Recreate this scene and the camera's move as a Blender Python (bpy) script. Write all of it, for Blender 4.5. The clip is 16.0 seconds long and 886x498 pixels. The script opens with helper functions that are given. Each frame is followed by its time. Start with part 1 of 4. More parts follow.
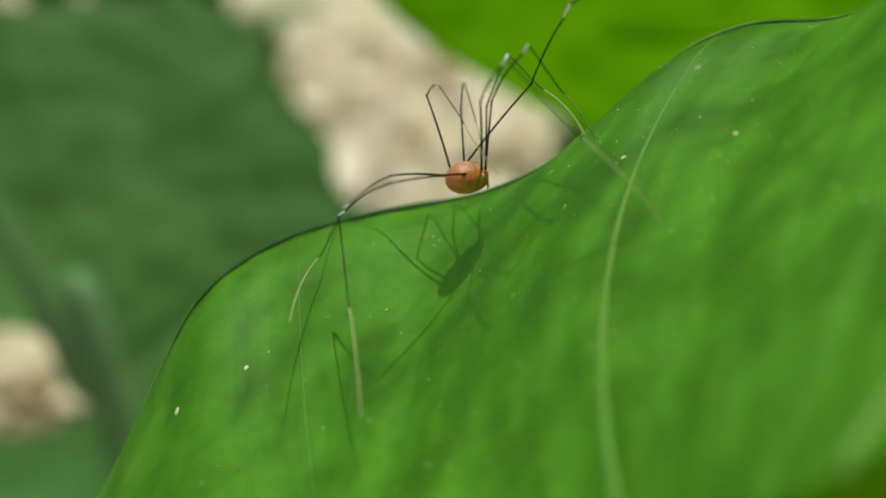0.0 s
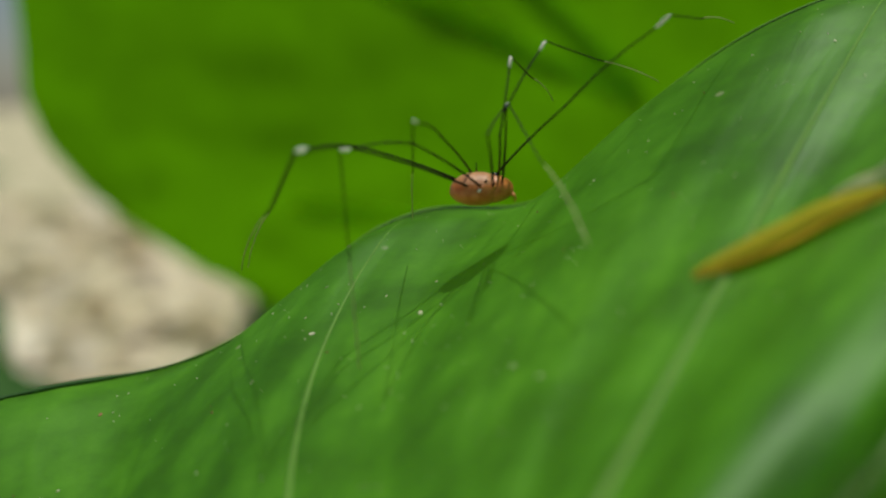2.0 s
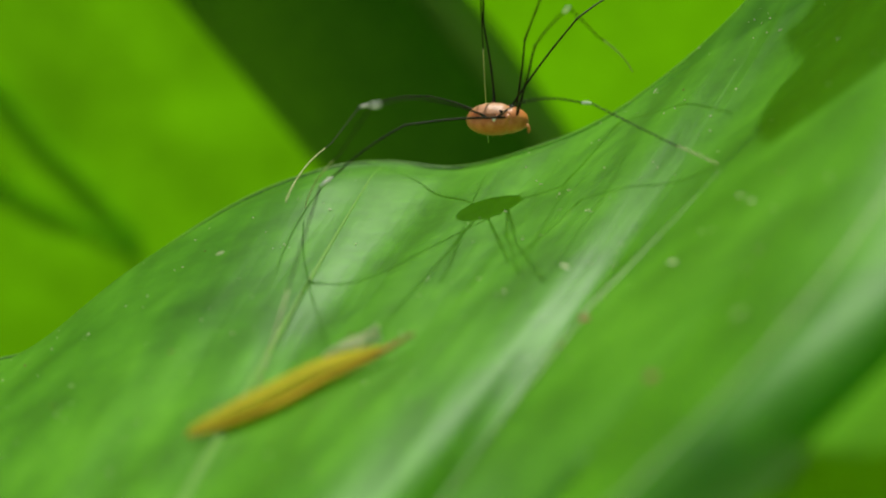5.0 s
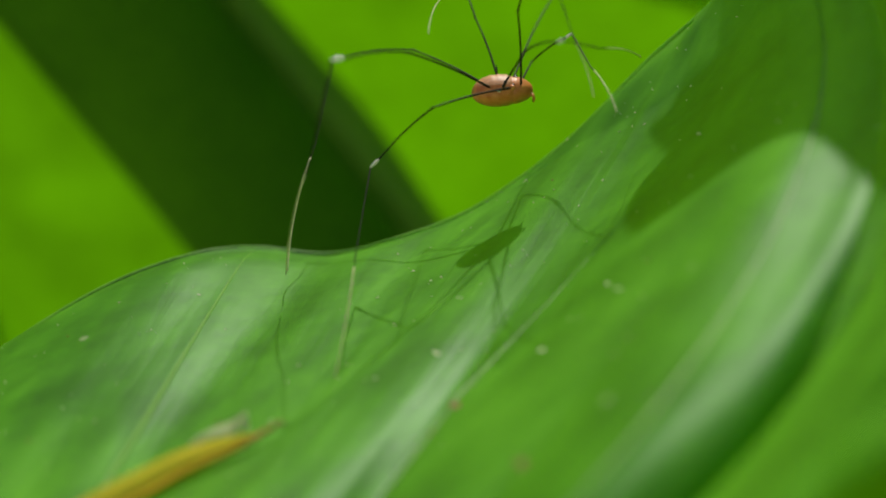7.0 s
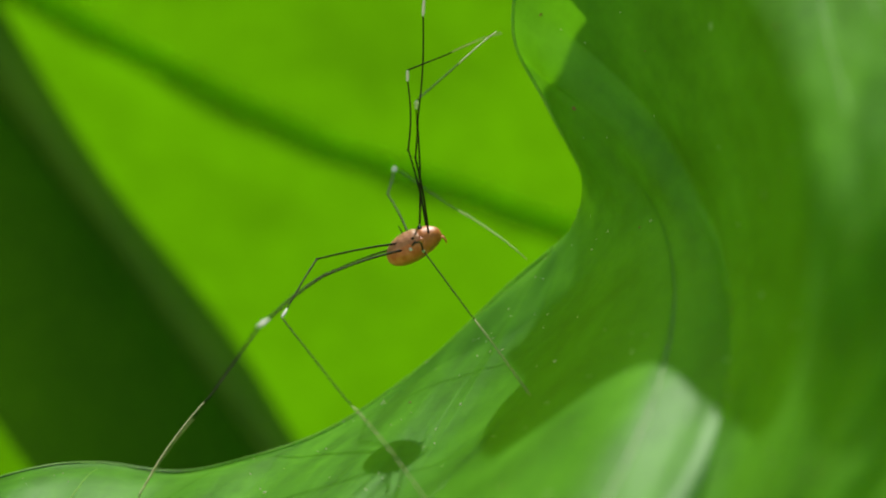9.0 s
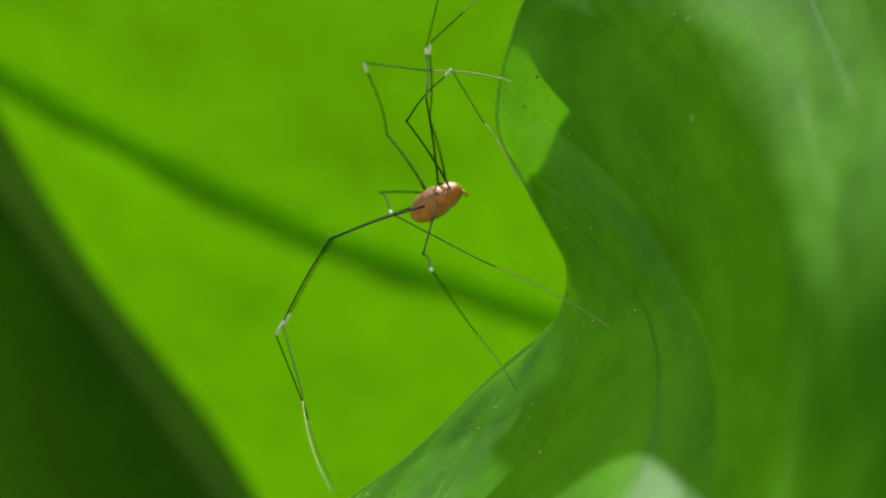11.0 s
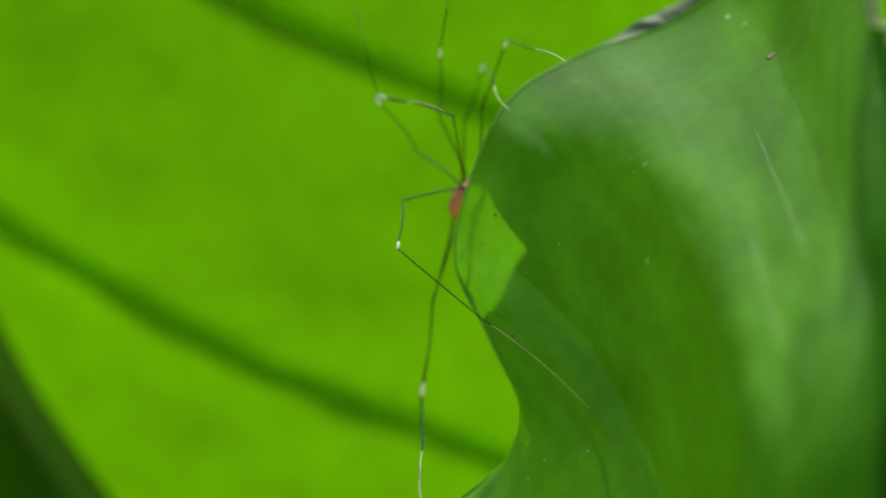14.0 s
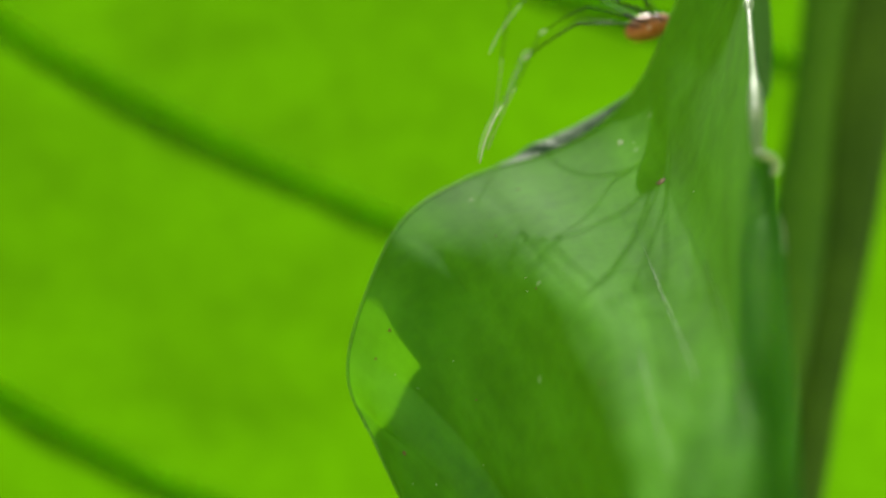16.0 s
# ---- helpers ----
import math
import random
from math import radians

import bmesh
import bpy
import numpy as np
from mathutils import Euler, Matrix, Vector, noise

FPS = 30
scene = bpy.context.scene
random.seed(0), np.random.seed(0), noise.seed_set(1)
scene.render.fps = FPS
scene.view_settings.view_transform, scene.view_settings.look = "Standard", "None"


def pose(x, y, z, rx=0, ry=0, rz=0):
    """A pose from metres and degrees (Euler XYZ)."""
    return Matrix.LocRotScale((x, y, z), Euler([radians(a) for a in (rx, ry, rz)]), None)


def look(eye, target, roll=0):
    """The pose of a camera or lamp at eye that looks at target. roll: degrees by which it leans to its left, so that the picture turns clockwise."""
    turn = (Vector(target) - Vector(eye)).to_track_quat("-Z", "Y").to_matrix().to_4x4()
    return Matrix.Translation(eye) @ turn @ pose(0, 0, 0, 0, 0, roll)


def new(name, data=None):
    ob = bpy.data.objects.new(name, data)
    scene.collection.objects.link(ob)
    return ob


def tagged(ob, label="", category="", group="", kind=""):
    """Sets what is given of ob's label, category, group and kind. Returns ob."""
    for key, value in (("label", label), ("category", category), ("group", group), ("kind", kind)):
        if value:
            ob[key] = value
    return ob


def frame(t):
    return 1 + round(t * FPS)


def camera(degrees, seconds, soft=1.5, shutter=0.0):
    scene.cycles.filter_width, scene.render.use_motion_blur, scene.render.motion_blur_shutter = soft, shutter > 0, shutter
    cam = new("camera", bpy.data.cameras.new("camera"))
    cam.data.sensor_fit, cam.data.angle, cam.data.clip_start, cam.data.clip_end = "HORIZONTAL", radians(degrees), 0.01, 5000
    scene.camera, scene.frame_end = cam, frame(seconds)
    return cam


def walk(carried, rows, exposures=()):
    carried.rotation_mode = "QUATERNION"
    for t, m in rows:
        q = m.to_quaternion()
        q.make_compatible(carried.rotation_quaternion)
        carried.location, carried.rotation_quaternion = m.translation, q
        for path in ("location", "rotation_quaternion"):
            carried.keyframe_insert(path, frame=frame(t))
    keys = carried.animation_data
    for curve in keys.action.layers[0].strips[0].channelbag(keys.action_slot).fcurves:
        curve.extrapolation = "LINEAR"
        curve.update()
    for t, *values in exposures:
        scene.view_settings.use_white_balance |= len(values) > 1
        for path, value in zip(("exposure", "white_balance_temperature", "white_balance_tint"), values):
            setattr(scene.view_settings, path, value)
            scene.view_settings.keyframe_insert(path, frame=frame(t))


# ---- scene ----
EYE = Vector((0.0, 0.0, 1.1))
# seconds, then the camera's three angles in degrees
PATH = [
    (0.0, 75.50, 5.77, 28.41),
    (0.5, 78.48, 4.65, 26.61),
    (1.0, 79.24, 3.43, 21.28),
    (1.5, 80.17, 2.72, 16.52),
    (2.0, 82.71, 1.93, 14.50),
    (2.5, 85.88, 0.58, 11.99),
    (3.0, 87.47, -0.65, 6.91),
    (3.5, 87.41, -1.32, 1.77),
    (4.0, 89.01, -1.64, -3.71),
    (6.5, 90.87, -1.77, -11.07),
    (7.0, 94.13, -1.90, -14.22),
    (7.5, 99.12, -2.12, -17.18),
    (8.0, 100.69, -2.42, -19.04),
    (8.5, 104.02, -2.62, -20.22),
    (9.0, 104.64, -2.77, -20.96),
    (11.5, 110.05, -2.77, -22.09),
    (12.0, 111.20, -3.27, -22.39),
    (12.5, 112.71, -3.29, -22.04),
    (13.0, 113.86, -3.99, -22.50),
    (13.5, 114.28, -3.73, -22.91),
    (14.0, 115.19, -3.67, -24.30),
    (14.5, 116.91, -3.15, -25.42),
    (15.0, 118.53, -3.24, -26.30),
    (15.5, 119.55, -2.86, -28.18),
    (16.0, 120.82, -2.58, -29.25),
]

cam = camera(39.5, 16.0, soft=2.0)
cam.data.dof.use_dof = True
cam.data.dof.focus_distance = 0.102
cam.data.dof.aperture_fstop = 15.0
walk(cam, [(t, pose(*EYE, rx, ry, rz)) for t, rx, ry, rz in PATH],
     [(0.0, -0.62), (1.0, -0.83), (2.55, -0.9), (3.2, 0.08), (3.8, 0.0), (6.5, -0.36), (7.2, -0.42), (7.8, -0.3), (9.0, -0.16), (14.0, -0.18), (15.0, 0.04), (16.0, 0.08)])

# ---- light ----
SUN_TO = Vector((0.10, 0.16, 0.98)).normalized()  # towards the sun
world = bpy.data.worlds.new("sky")
scene.world = world
world.use_nodes = True
wn = world.node_tree
sky = wn.nodes.new("ShaderNodeTexSky")
sky.sky_type = "NISHITA"
sky.sun_disc = False
sky.dust_density = 0.7
sky.sun_elevation = math.asin(SUN_TO.z)
sky.sun_rotation = math.atan2(SUN_TO.x, SUN_TO.y)
back = wn.nodes["Background"]
back.inputs["Strength"].default_value = 0.09
wn.links.new(sky.outputs[0], back.inputs["Color"])
sun = new("sun", bpy.data.lights.new("sun", "SUN"))
sun.data.energy, sun.data.angle, sun.data.color = 5.6, radians(1.2), (0.98, 0.95, 0.84)
sun.matrix_world = look(EYE + SUN_TO * 3, EYE)


# ---- materials ----
def nodes_of(name):
    m = bpy.data.materials.new(name)
    m.use_nodes = True
    return m, m.node_tree.nodes, m.node_tree.links, m.node_tree.nodes["Principled BSDF"]


def noise_node(n, l, scale, detail=4.0, rough=0.55, coord="Object"):
    tc, nz = n.new("ShaderNodeTexCoord"), n.new("ShaderNodeTexNoise")
    nz.inputs["Scale"].default_value, nz.inputs["Detail"].default_value = scale, detail
    nz.inputs["Roughness"].default_value = rough
    l.new(tc.outputs[coord], nz.inputs["Vector"])
    return nz


def ramp(n, l, source, stops):
    r = n.new("ShaderNodeValToRGB")
    while len(r.color_ramp.elements) < len(stops):
        r.color_ramp.elements.new(0.5)
    for e, (p, c) in zip(r.color_ramp.elements, stops):
        e.position, e.color = p, (*c, 1)
    l.new(source, r.inputs[0])
    return r


def leafy(name, dark, light, through_col, share, rough=0.4, scale=60.0, bump=0.15, fleck=None, spec=0.5, thin=0.8, veined=False):
    """A leaf's skin: waxy front, light let through, grain at two scales, optional pale flecks."""
    m, n, l, p = nodes_of(name)
    big, fine = noise_node(n, l, scale), noise_node(n, l, scale * 14, 3)
    mix = n.new("ShaderNodeMath")
    mix.operation = "MULTIPLY_ADD"
    mix.inputs[1].default_value, mix.inputs[2].default_value = 0.35, 0.0
    l.new(fine.outputs[0], mix.inputs[0])
    add = n.new("ShaderNodeMath")
    add.operation = "MULTIPLY_ADD"
    add.inputs[1].default_value = 0.75
    l.new(big.outputs[0], add.inputs[0])
    l.new(mix.outputs[0], add.inputs[2])
    col = ramp(n, l, add.outputs[0], [(0.35, dark), (0.72, light)]).outputs[0]
    if fleck:
        vo, tc = n.new("ShaderNodeTexVoronoi"), n.new("ShaderNodeTexCoord")
        vo.inputs["Scale"].default_value = 260
        l.new(tc.outputs["Object"], vo.inputs["Vector"])
        cut = ramp(n, l, vo.outputs["Distance"], [(0.05, (1, 1, 1)), (0.12, (0, 0, 0))])
        few = ramp(n, l, noise_node(n, l, 130, 1).outputs[0], [(0.6, (0, 0, 0)), (0.66, (1, 1, 1))])
        both, put = n.new("ShaderNodeMath"), n.new("ShaderNodeMix")
        both.operation = "MULTIPLY"
        l.new(cut.outputs[0], both.inputs[0])
        l.new(few.outputs[0], both.inputs[1])
        put.data_type = "RGBA"
        l.new(both.outputs[0], put.inputs[0])
        l.new(col, put.inputs[6])
        put.inputs[7].default_value = (*fleck, 1)
        col = put.outputs[2]
    relief = fine.outputs[0]
    if veined:
        # streaks that run with the veins, and blotches
        uv = n.new("ShaderNodeTexCoord").outputs["UV"]
        maps = []
        for sx, sy in ((70.0, 3.5), (34.0, 9.0)):
            mp = n.new("ShaderNodeMapping")
            mp.inputs["Scale"].default_value = (sx, sy, 1)
            l.new(uv, mp.inputs["Vector"])
            maps.append(mp.outputs[0])
        streak, blotch = n.new("ShaderNodeTexNoise"), n.new("ShaderNodeTexNoise")
        streak.inputs["Scale"].default_value = blotch.inputs["Scale"].default_value = 1.0
        streak.inputs["Detail"].default_value, blotch.inputs["Detail"].default_value = 5.0, 6.0
        for a, b in ((maps[0], streak), (maps[1], blotch)):
            l.new(a, b.inputs["Vector"])
        tone = n.new("ShaderNodeMix")
        tone.data_type, tone.blend_type = "RGBA", "MULTIPLY"
        tone.inputs[0].default_value = 1.0
        l.new(col, tone.inputs[6])
        l.new(ramp(n, l, blotch.outputs[0], [(0.34, (0.52, 0.56, 0.6)), (0.5, (1, 1, 1)), (0.66, (1.6, 1.42, 2.0))]).outputs[0], tone.inputs[7])
        line = n.new("ShaderNodeMix")
        line.data_type, line.blend_type = "RGBA", "MULTIPLY"
        line.inputs[0].default_value = 1.0
        l.new(tone.outputs[2], line.inputs[6])
        l.new(ramp(n, l, streak.outputs[0], [(0.36, (0.8, 0.83, 0.82)), (0.52, (1, 1, 1)), (0.66, (1.28, 1.17, 1.5))]).outputs[0], line.inputs[7])
        col = line.outputs[2]
        more = n.new("ShaderNodeMath")
        more.operation = "MULTIPLY_ADD"
        more.inputs[1].default_value = 0.4
        l.new(fine.outputs[0], more.inputs[0])
        l.new(streak.outputs[0], more.inputs[2])
        relief = more.outputs[0]
    l.new(col, p.inputs["Base Color"])
    rr = n.new("ShaderNodeMapRange")
    rr.inputs["To Min"].default_value, rr.inputs["To Max"].default_value = rough - 0.1, rough + 0.12
    l.new(big.outputs[0], rr.inputs["Value"])
    dull = rr.outputs[0]
    if veined:
        # the outer lobe has lost its wax
        cross, plus = n.new("ShaderNodeSeparateXYZ"), n.new("ShaderNodeMath")
        l.new(uv, cross.inputs[0])
        worn = ramp(n, l, cross.outputs[0], [(0.79, (0, 0, 0)), (0.83, (0.27, 0.27, 0.27))])
        l.new(dull, plus.inputs[0])
        l.new(worn.outputs[0], plus.inputs[1])
        dull = plus.outputs[0]
    l.new(dull, p.inputs["Roughness"])
    p.inputs["Specular IOR Level"].default_value = spec
    if veined:
        l.new(ramp(n, l, cross.outputs[0], [(0.79, (spec,) * 3), (0.83, (0.45 * spec,) * 3)]).outputs[0], p.inputs["Specular IOR Level"])
        p.inputs["Specular Tint"].default_value = (0.8, 1.0, 0.85, 1)
    b = n.new("ShaderNodeBump")
    b.inputs["Strength"].default_value, b.inputs["Distance"].default_value = bump, 0.0006
    l.new(relief, b.inputs["Height"])
    l.new(b.outputs[0], p.inputs["Normal"])
    if share > 0:
        tr, sh = n.new("ShaderNodeBsdfTranslucent"), n.new("ShaderNodeMixShader")
        tint = ramp(n, l, add.outputs[0], [(0.3, tuple(c * thin for c in through_col)), (0.75, through_col)])
        l.new(tint.outputs[0], tr.inputs["Color"])
        sh.inputs[0].default_value = share
        l.new(p.outputs[0], sh.inputs[1])
        l.new(tr.outputs[0], sh.inputs[2])
        l.new(sh.outputs[0], n["Material Output"].inputs["Surface"])
    return m


def plain(name, dark, light, rough=0.5, scale=200.0, bump=0.2, dist=0.0004, spec=0.5, span=(0.3, 0.7)):
    m, n, l, p = nodes_of(name)
    nz = noise_node(n, l, scale)
    l.new(ramp(n, l, nz.outputs[0], [(span[0], dark), (span[1], light)]).outputs[0], p.inputs["Base Color"])
    p.inputs["Roughness"].default_value, p.inputs["Specular IOR Level"].default_value = rough, spec
    b = n.new("ShaderNodeBump")
    b.inputs["Strength"].default_value, b.inputs["Distance"].default_value = bump, dist
    l.new(nz.outputs[0], b.inputs["Height"])
    l.new(b.outputs[0], p.inputs["Normal"])
    return m


BLADE = leafy("glossy_leaf", (0.042, 0.178, 0.005), (0.082, 0.29, 0.009), (0.18, 0.56, 0.003), 0.45, 0.5, 45, 0.2, (0.45, 0.5, 0.25), 0.54, 0.7, True)
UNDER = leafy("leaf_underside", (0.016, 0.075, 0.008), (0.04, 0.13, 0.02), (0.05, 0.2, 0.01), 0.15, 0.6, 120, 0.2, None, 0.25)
RIDGE = leafy("leaf_rib", (0.19, 0.42, 0.055), (0.27, 0.5, 0.085), (0.4, 0.85, 0.08), 0.45, 0.5, 200, 0.1, None, 0.4)
RIB_PALE = leafy("pale_rib", (0.24, 0.46, 0.12), (0.5, 0.68, 0.3), (0.3, 0.55, 0.1), 0.3, 0.4, 300, 0.3, None, 0.6)
GLOW = leafy("thin_leaf", (0.045, 0.16, 0.003), (0.065, 0.21, 0.004), (0.125, 0.385, 0.0), 0.75, 0.6, 11, 0.05, None, 0.15, 0.55)
GLOW_RIB = leafy("thin_leaf_rib", (0.05, 0.17, 0.003), (0.07, 0.21, 0.005), (0.68, 0.98, 0.02), 0.9, 0.6, 40, 0.1, None, 0.2)
STALK = leafy("stalk_skin", (0.017, 0.08, 0.001), (0.038, 0.14, 0.002), (0, 0, 0), 0.0, 0.7, 30, 0.2, None, 0.04)
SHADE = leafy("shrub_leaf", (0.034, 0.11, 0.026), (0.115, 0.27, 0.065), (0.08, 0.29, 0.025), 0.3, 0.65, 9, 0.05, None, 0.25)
STEM = leafy("pale_stem_skin", (0.075, 0.17, 0.06), (0.12, 0.25, 0.1), (0, 0, 0), 0.0, 0.6, 40, 0.2, None, 0.2)
MOSS = leafy("dull_stalk_skin", (0.042, 0.15, 0.004), (0.075, 0.21, 0.008), (0, 0, 0), 0.0, 0.6, 40, 0.2, None, 0.15)
OLIVE = leafy("olive_stalk_skin", (0.03, 0.085, 0.005), (0.06, 0.145, 0.01), (0, 0, 0), 0.0, 0.65, 60, 0.25, None, 0.1)
SOIL = plain("pale_soil", (0.14, 0.15, 0.05), (0.8, 0.72, 0.48), 0.9, 2.6, 0.6, 0.02, 0.3, (0.36, 0.58))
BODY = plain("orange_shell", (0.5, 0.13, 0.02), (0.7, 0.27, 0.08), 0.42, 1500, 0.5, 0.0001)
BACK = plain("brown_back", (0.4, 0.16, 0.06), (0.62, 0.3, 0.13), 0.5, 1800, 0.6, 0.0001)
LEG = plain("dark_leg", (0.006, 0.007, 0.003), (0.022, 0.019, 0.007), 0.6, 900, 0.2, 0.0004, 0.15)
PALE = plain("pale_tarsus", (0.36, 0.38, 0.14), (0.5, 0.51, 0.24), 0.5, 900)
WHITE = plain("white_joint", (0.75, 0.74, 0.66), (0.85, 0.84, 0.78), 0.5, 900)
BLACK = plain("eye_black", (0.004, 0.004, 0.004), (0.01, 0.01, 0.01), 0.2, 900)
STRAW = leafy("dry_leaflet", (0.46, 0.3, 0.03), (0.66, 0.5, 0.07), (0.85, 0.66, 0.06), 0.65, 0.5, 300, 0.3, None, 0.4)
FLAP = leafy("pale_flap", (0.72, 0.7, 0.42), (0.86, 0.84, 0.58), (0.9, 0.88, 0.6), 0.5, 0.6, 300, 0.2)
CHAFF = plain("pale_chaff", (0.6, 0.6, 0.36), (0.8, 0.78, 0.55), 0.7, 900)
DUST = plain("dull_chaff", (0.3, 0.3, 0.2), (0.5, 0.48, 0.34), 0.8, 900)
AMBER = plain("amber_rib", (0.3, 0.11, 0.008), (0.46, 0.19, 0.02), 0.5, 900)
BROWN = plain("brown_fleck", (0.14, 0.08, 0.02), (0.32, 0.2, 0.07), 0.8, 2000)


def strewn(name, tones):
    """One tone to each loose piece."""
    m, n, l, p = nodes_of(name)
    geo = n.new("ShaderNodeNewGeometry")
    r = ramp(n, l, geo.outputs["Random Per Island"], tones)
    r.color_ramp.interpolation = "CONSTANT"
    l.new(r.outputs[0], p.inputs["Base Color"])
    p.inputs["Roughness"].default_value = 0.8
    return m


LITTER = strewn("dry_litter", [(0.0, (0.84, 0.74, 0.5)), (0.45, (0.42, 0.31, 0.16)), (0.55, (0.86, 0.8, 0.62)), (0.82, (0.6, 0.53, 0.42)), (0.93, (0.25, 0.27, 0.1))])


# ---- shapes ----
def spline(points, u):
    """Catmull-Rom through points; u runs from 0 to len(points) - 1, an array."""
    p = np.array([tuple(q) for q in points], float)
    u = np.clip(np.asarray(u, float), 0, len(p) - 1)
    i = np.minimum(u.astype(int), len(p) - 2)
    f = (u - i)[:, None]
    a, b, c, d = p[np.maximum(i - 1, 0)], p[i], p[i + 1], p[np.minimum(i + 2, len(p) - 1)]
    return 0.5 * (2 * b + (c - a) * f + (2 * a - 5 * b + 4 * c - d) * f ** 2 + (3 * b - a - 3 * c + d) * f ** 3)


def mesh_ob(name, verts, faces, material, parent=None, label="", smooth=True):
    me = bpy.data.meshes.new(name)
    me.from_pydata([tuple(map(float, v)) for v in verts], [], faces)
    me.materials.append(material)
    if smooth:
        me.polygons.foreach_set("use_smooth", [True] * len(me.polygons))
    ob = new(name, me)
    ob.parent = parent
    if label:
        tagged(ob, label)
    return ob


def grid_faces(a, b):
    return [(i * b + j, i * b + j + 1, (i + 1) * b + j + 1, (i + 1) * b + j) for i in range(a - 1) for j in range(b - 1)]


def tube_data(path, radii, sides=8):
    """Vertices and faces of a round rod along a path, closed at both ends."""
    p = [Vector(q) for q in path]
    verts, faces, up = [], [], Vector((0.13, 0.21, 0.97))
    for i, c in enumerate(p):
        d = (p[min(i + 1, len(p) - 1)] - p[max(i - 1, 0)]).normalized()
        x = up.cross(d)
        if x.length < 0.05:
            x = Vector((1, 0, 0)).cross(d)
        x.normalize()
        y = d.cross(x)
        for k in range(sides):
            a = 2 * math.pi * k / sides
            verts.append(c + (x * math.cos(a) + y * math.sin(a)) * radii[i])
    n = len(p)
    for i in range(n - 1):
        for k in range(sides):
            q = (k + 1) % sides
            faces.append((i * sides + k, i * sides + q, (i + 1) * sides + q, (i + 1) * sides + k))
    faces.append(tuple(range(sides))[::-1])
    faces.append(tuple((n - 1) * sides + k for k in range(sides)))
    return verts, faces


def rod(name, path, radii, material, parent=None, label="", sides=8):
    return mesh_ob(name, *tube_data(path, radii, sides), material, parent, label)


def thing(name, label, category, at=(0, 0, 0), group="", kind=""):
    ob = new(name)
    ob.empty_display_size = 0.01
    ob.location = at
    return tagged(ob, label, category, group, kind)


# ---- ground ----
def ground():
    n = 60
    xs = np.sign(np.linspace(-1, 1, n)) * np.abs(np.linspace(-1, 1, n)) ** 3 * 400
    verts = [(x, y, 0.05 * noise.noise((x * 0.4, y * 0.4, 0))) for x in xs for y in xs]
    ob = mesh_ob("ground", verts, grid_faces(n, n), SOIL)
    ob.data.flip_normals()
    tagged(ob, "pale dry sunlit earth under the plants", "ground", kind="structure")


ground()

# ---- the broad leaf that the animal walks on ----
# its free margin, from the drooping lobe up to the top
EDGE = [
    (-0.0772, 0.0648, 1.0512), (-0.0754, 0.0718, 1.0588), (-0.0741, 0.0762, 1.0645), (-0.0716, 0.0810, 1.0709), (-0.0684, 0.0886, 1.0738),
    (-0.0616, 0.0939, 1.0752), (-0.0526, 0.0994, 1.0761), (-0.0456, 0.1001, 1.0789), (-0.0398, 0.1034, 1.0834), (-0.0345, 0.1058, 1.0876),
    (-0.0297, 0.1106, 1.0892), (-0.0224, 0.1123, 1.0892), (-0.0169, 0.1104, 1.0917), (-0.0097, 0.1116, 1.0984), (-0.0020, 0.1119, 1.1037),
    (0.0053, 0.1117, 1.1068), (0.0110, 0.1142, 1.1078), (0.0176, 0.1134, 1.1075), (0.0233, 0.1092, 1.1090), (0.0301, 0.1072, 1.1121),
    (0.0373, 0.1041, 1.1181), (0.0433, 0.1002, 1.1252), (0.0480, 0.0965, 1.1305), (0.0483, 0.0950, 1.1344), (0.0433, 0.0928, 1.1402),
    (0.0407, 0.0945, 1.1467), (0.0414, 0.0951, 1.1542), (0.0437, 0.0920, 1.1635), (0.0492, 0.0881, 1.1686), (0.0557, 0.0832, 1.1714),
    (0.0593, 0.0779, 1.1744), (0.0604, 0.0718, 1.1795), (0.0582, 0.0568, 1.1923),
]

AT = [0, 4.3, 9.6, 16, 22.3, 23.5, 25, 27, 29, 30.5, 32]
# halfway in from the margin, and the far side, for the margin's places AT
BELLY = [
    (-0.0698, 0.0556, 1.0465), (-0.0585, 0.0738, 1.0558), (-0.0420, 0.0904, 1.0722), (0.0007, 0.1030, 1.0897), (0.0362, 0.1017, 1.1023),
    (0.0594, 0.0802, 1.1213), (0.0656, 0.0641, 1.1204), (0.0662, 0.0583, 1.1177), (0.0641, 0.0582, 1.1206), (0.0643, 0.0577, 1.1287),
    (0.0578, 0.0558, 1.1595),
]

RIB = [
    (-0.0490, 0.0331, 1.0461), (-0.0332, 0.0469, 1.0518), (-0.0215, 0.0569, 1.0615), (-0.0126, 0.0652, 1.0674), (0.0039, 0.0765, 1.0736),
    (0.0148, 0.0784, 1.0770), (0.0276, 0.0776, 1.0835), (0.0340, 0.0745, 1.0864), (0.0437, 0.0711, 1.0901), (0.0546, 0.0652, 1.1012),
    (0.0597, 0.0622, 1.1177),
]

VEINS = (4.3, 9.6, 16.0, 22.4, 24.25, 25.6, 27.2, 29.2, 30.8)
# the slanting veins of the folded part: place along the margin by distance inwards
SLANT = {22.4: ((0.44, 22.8), (0.5, 22.6), (0.64, 22.3), (0.74, 22.05), (0.85, 21.7), (1, 21.3)),
         25.6: ((0.6, 26.3), (0.75, 25.8), (0.9, 25.5), (1, 25.4))}


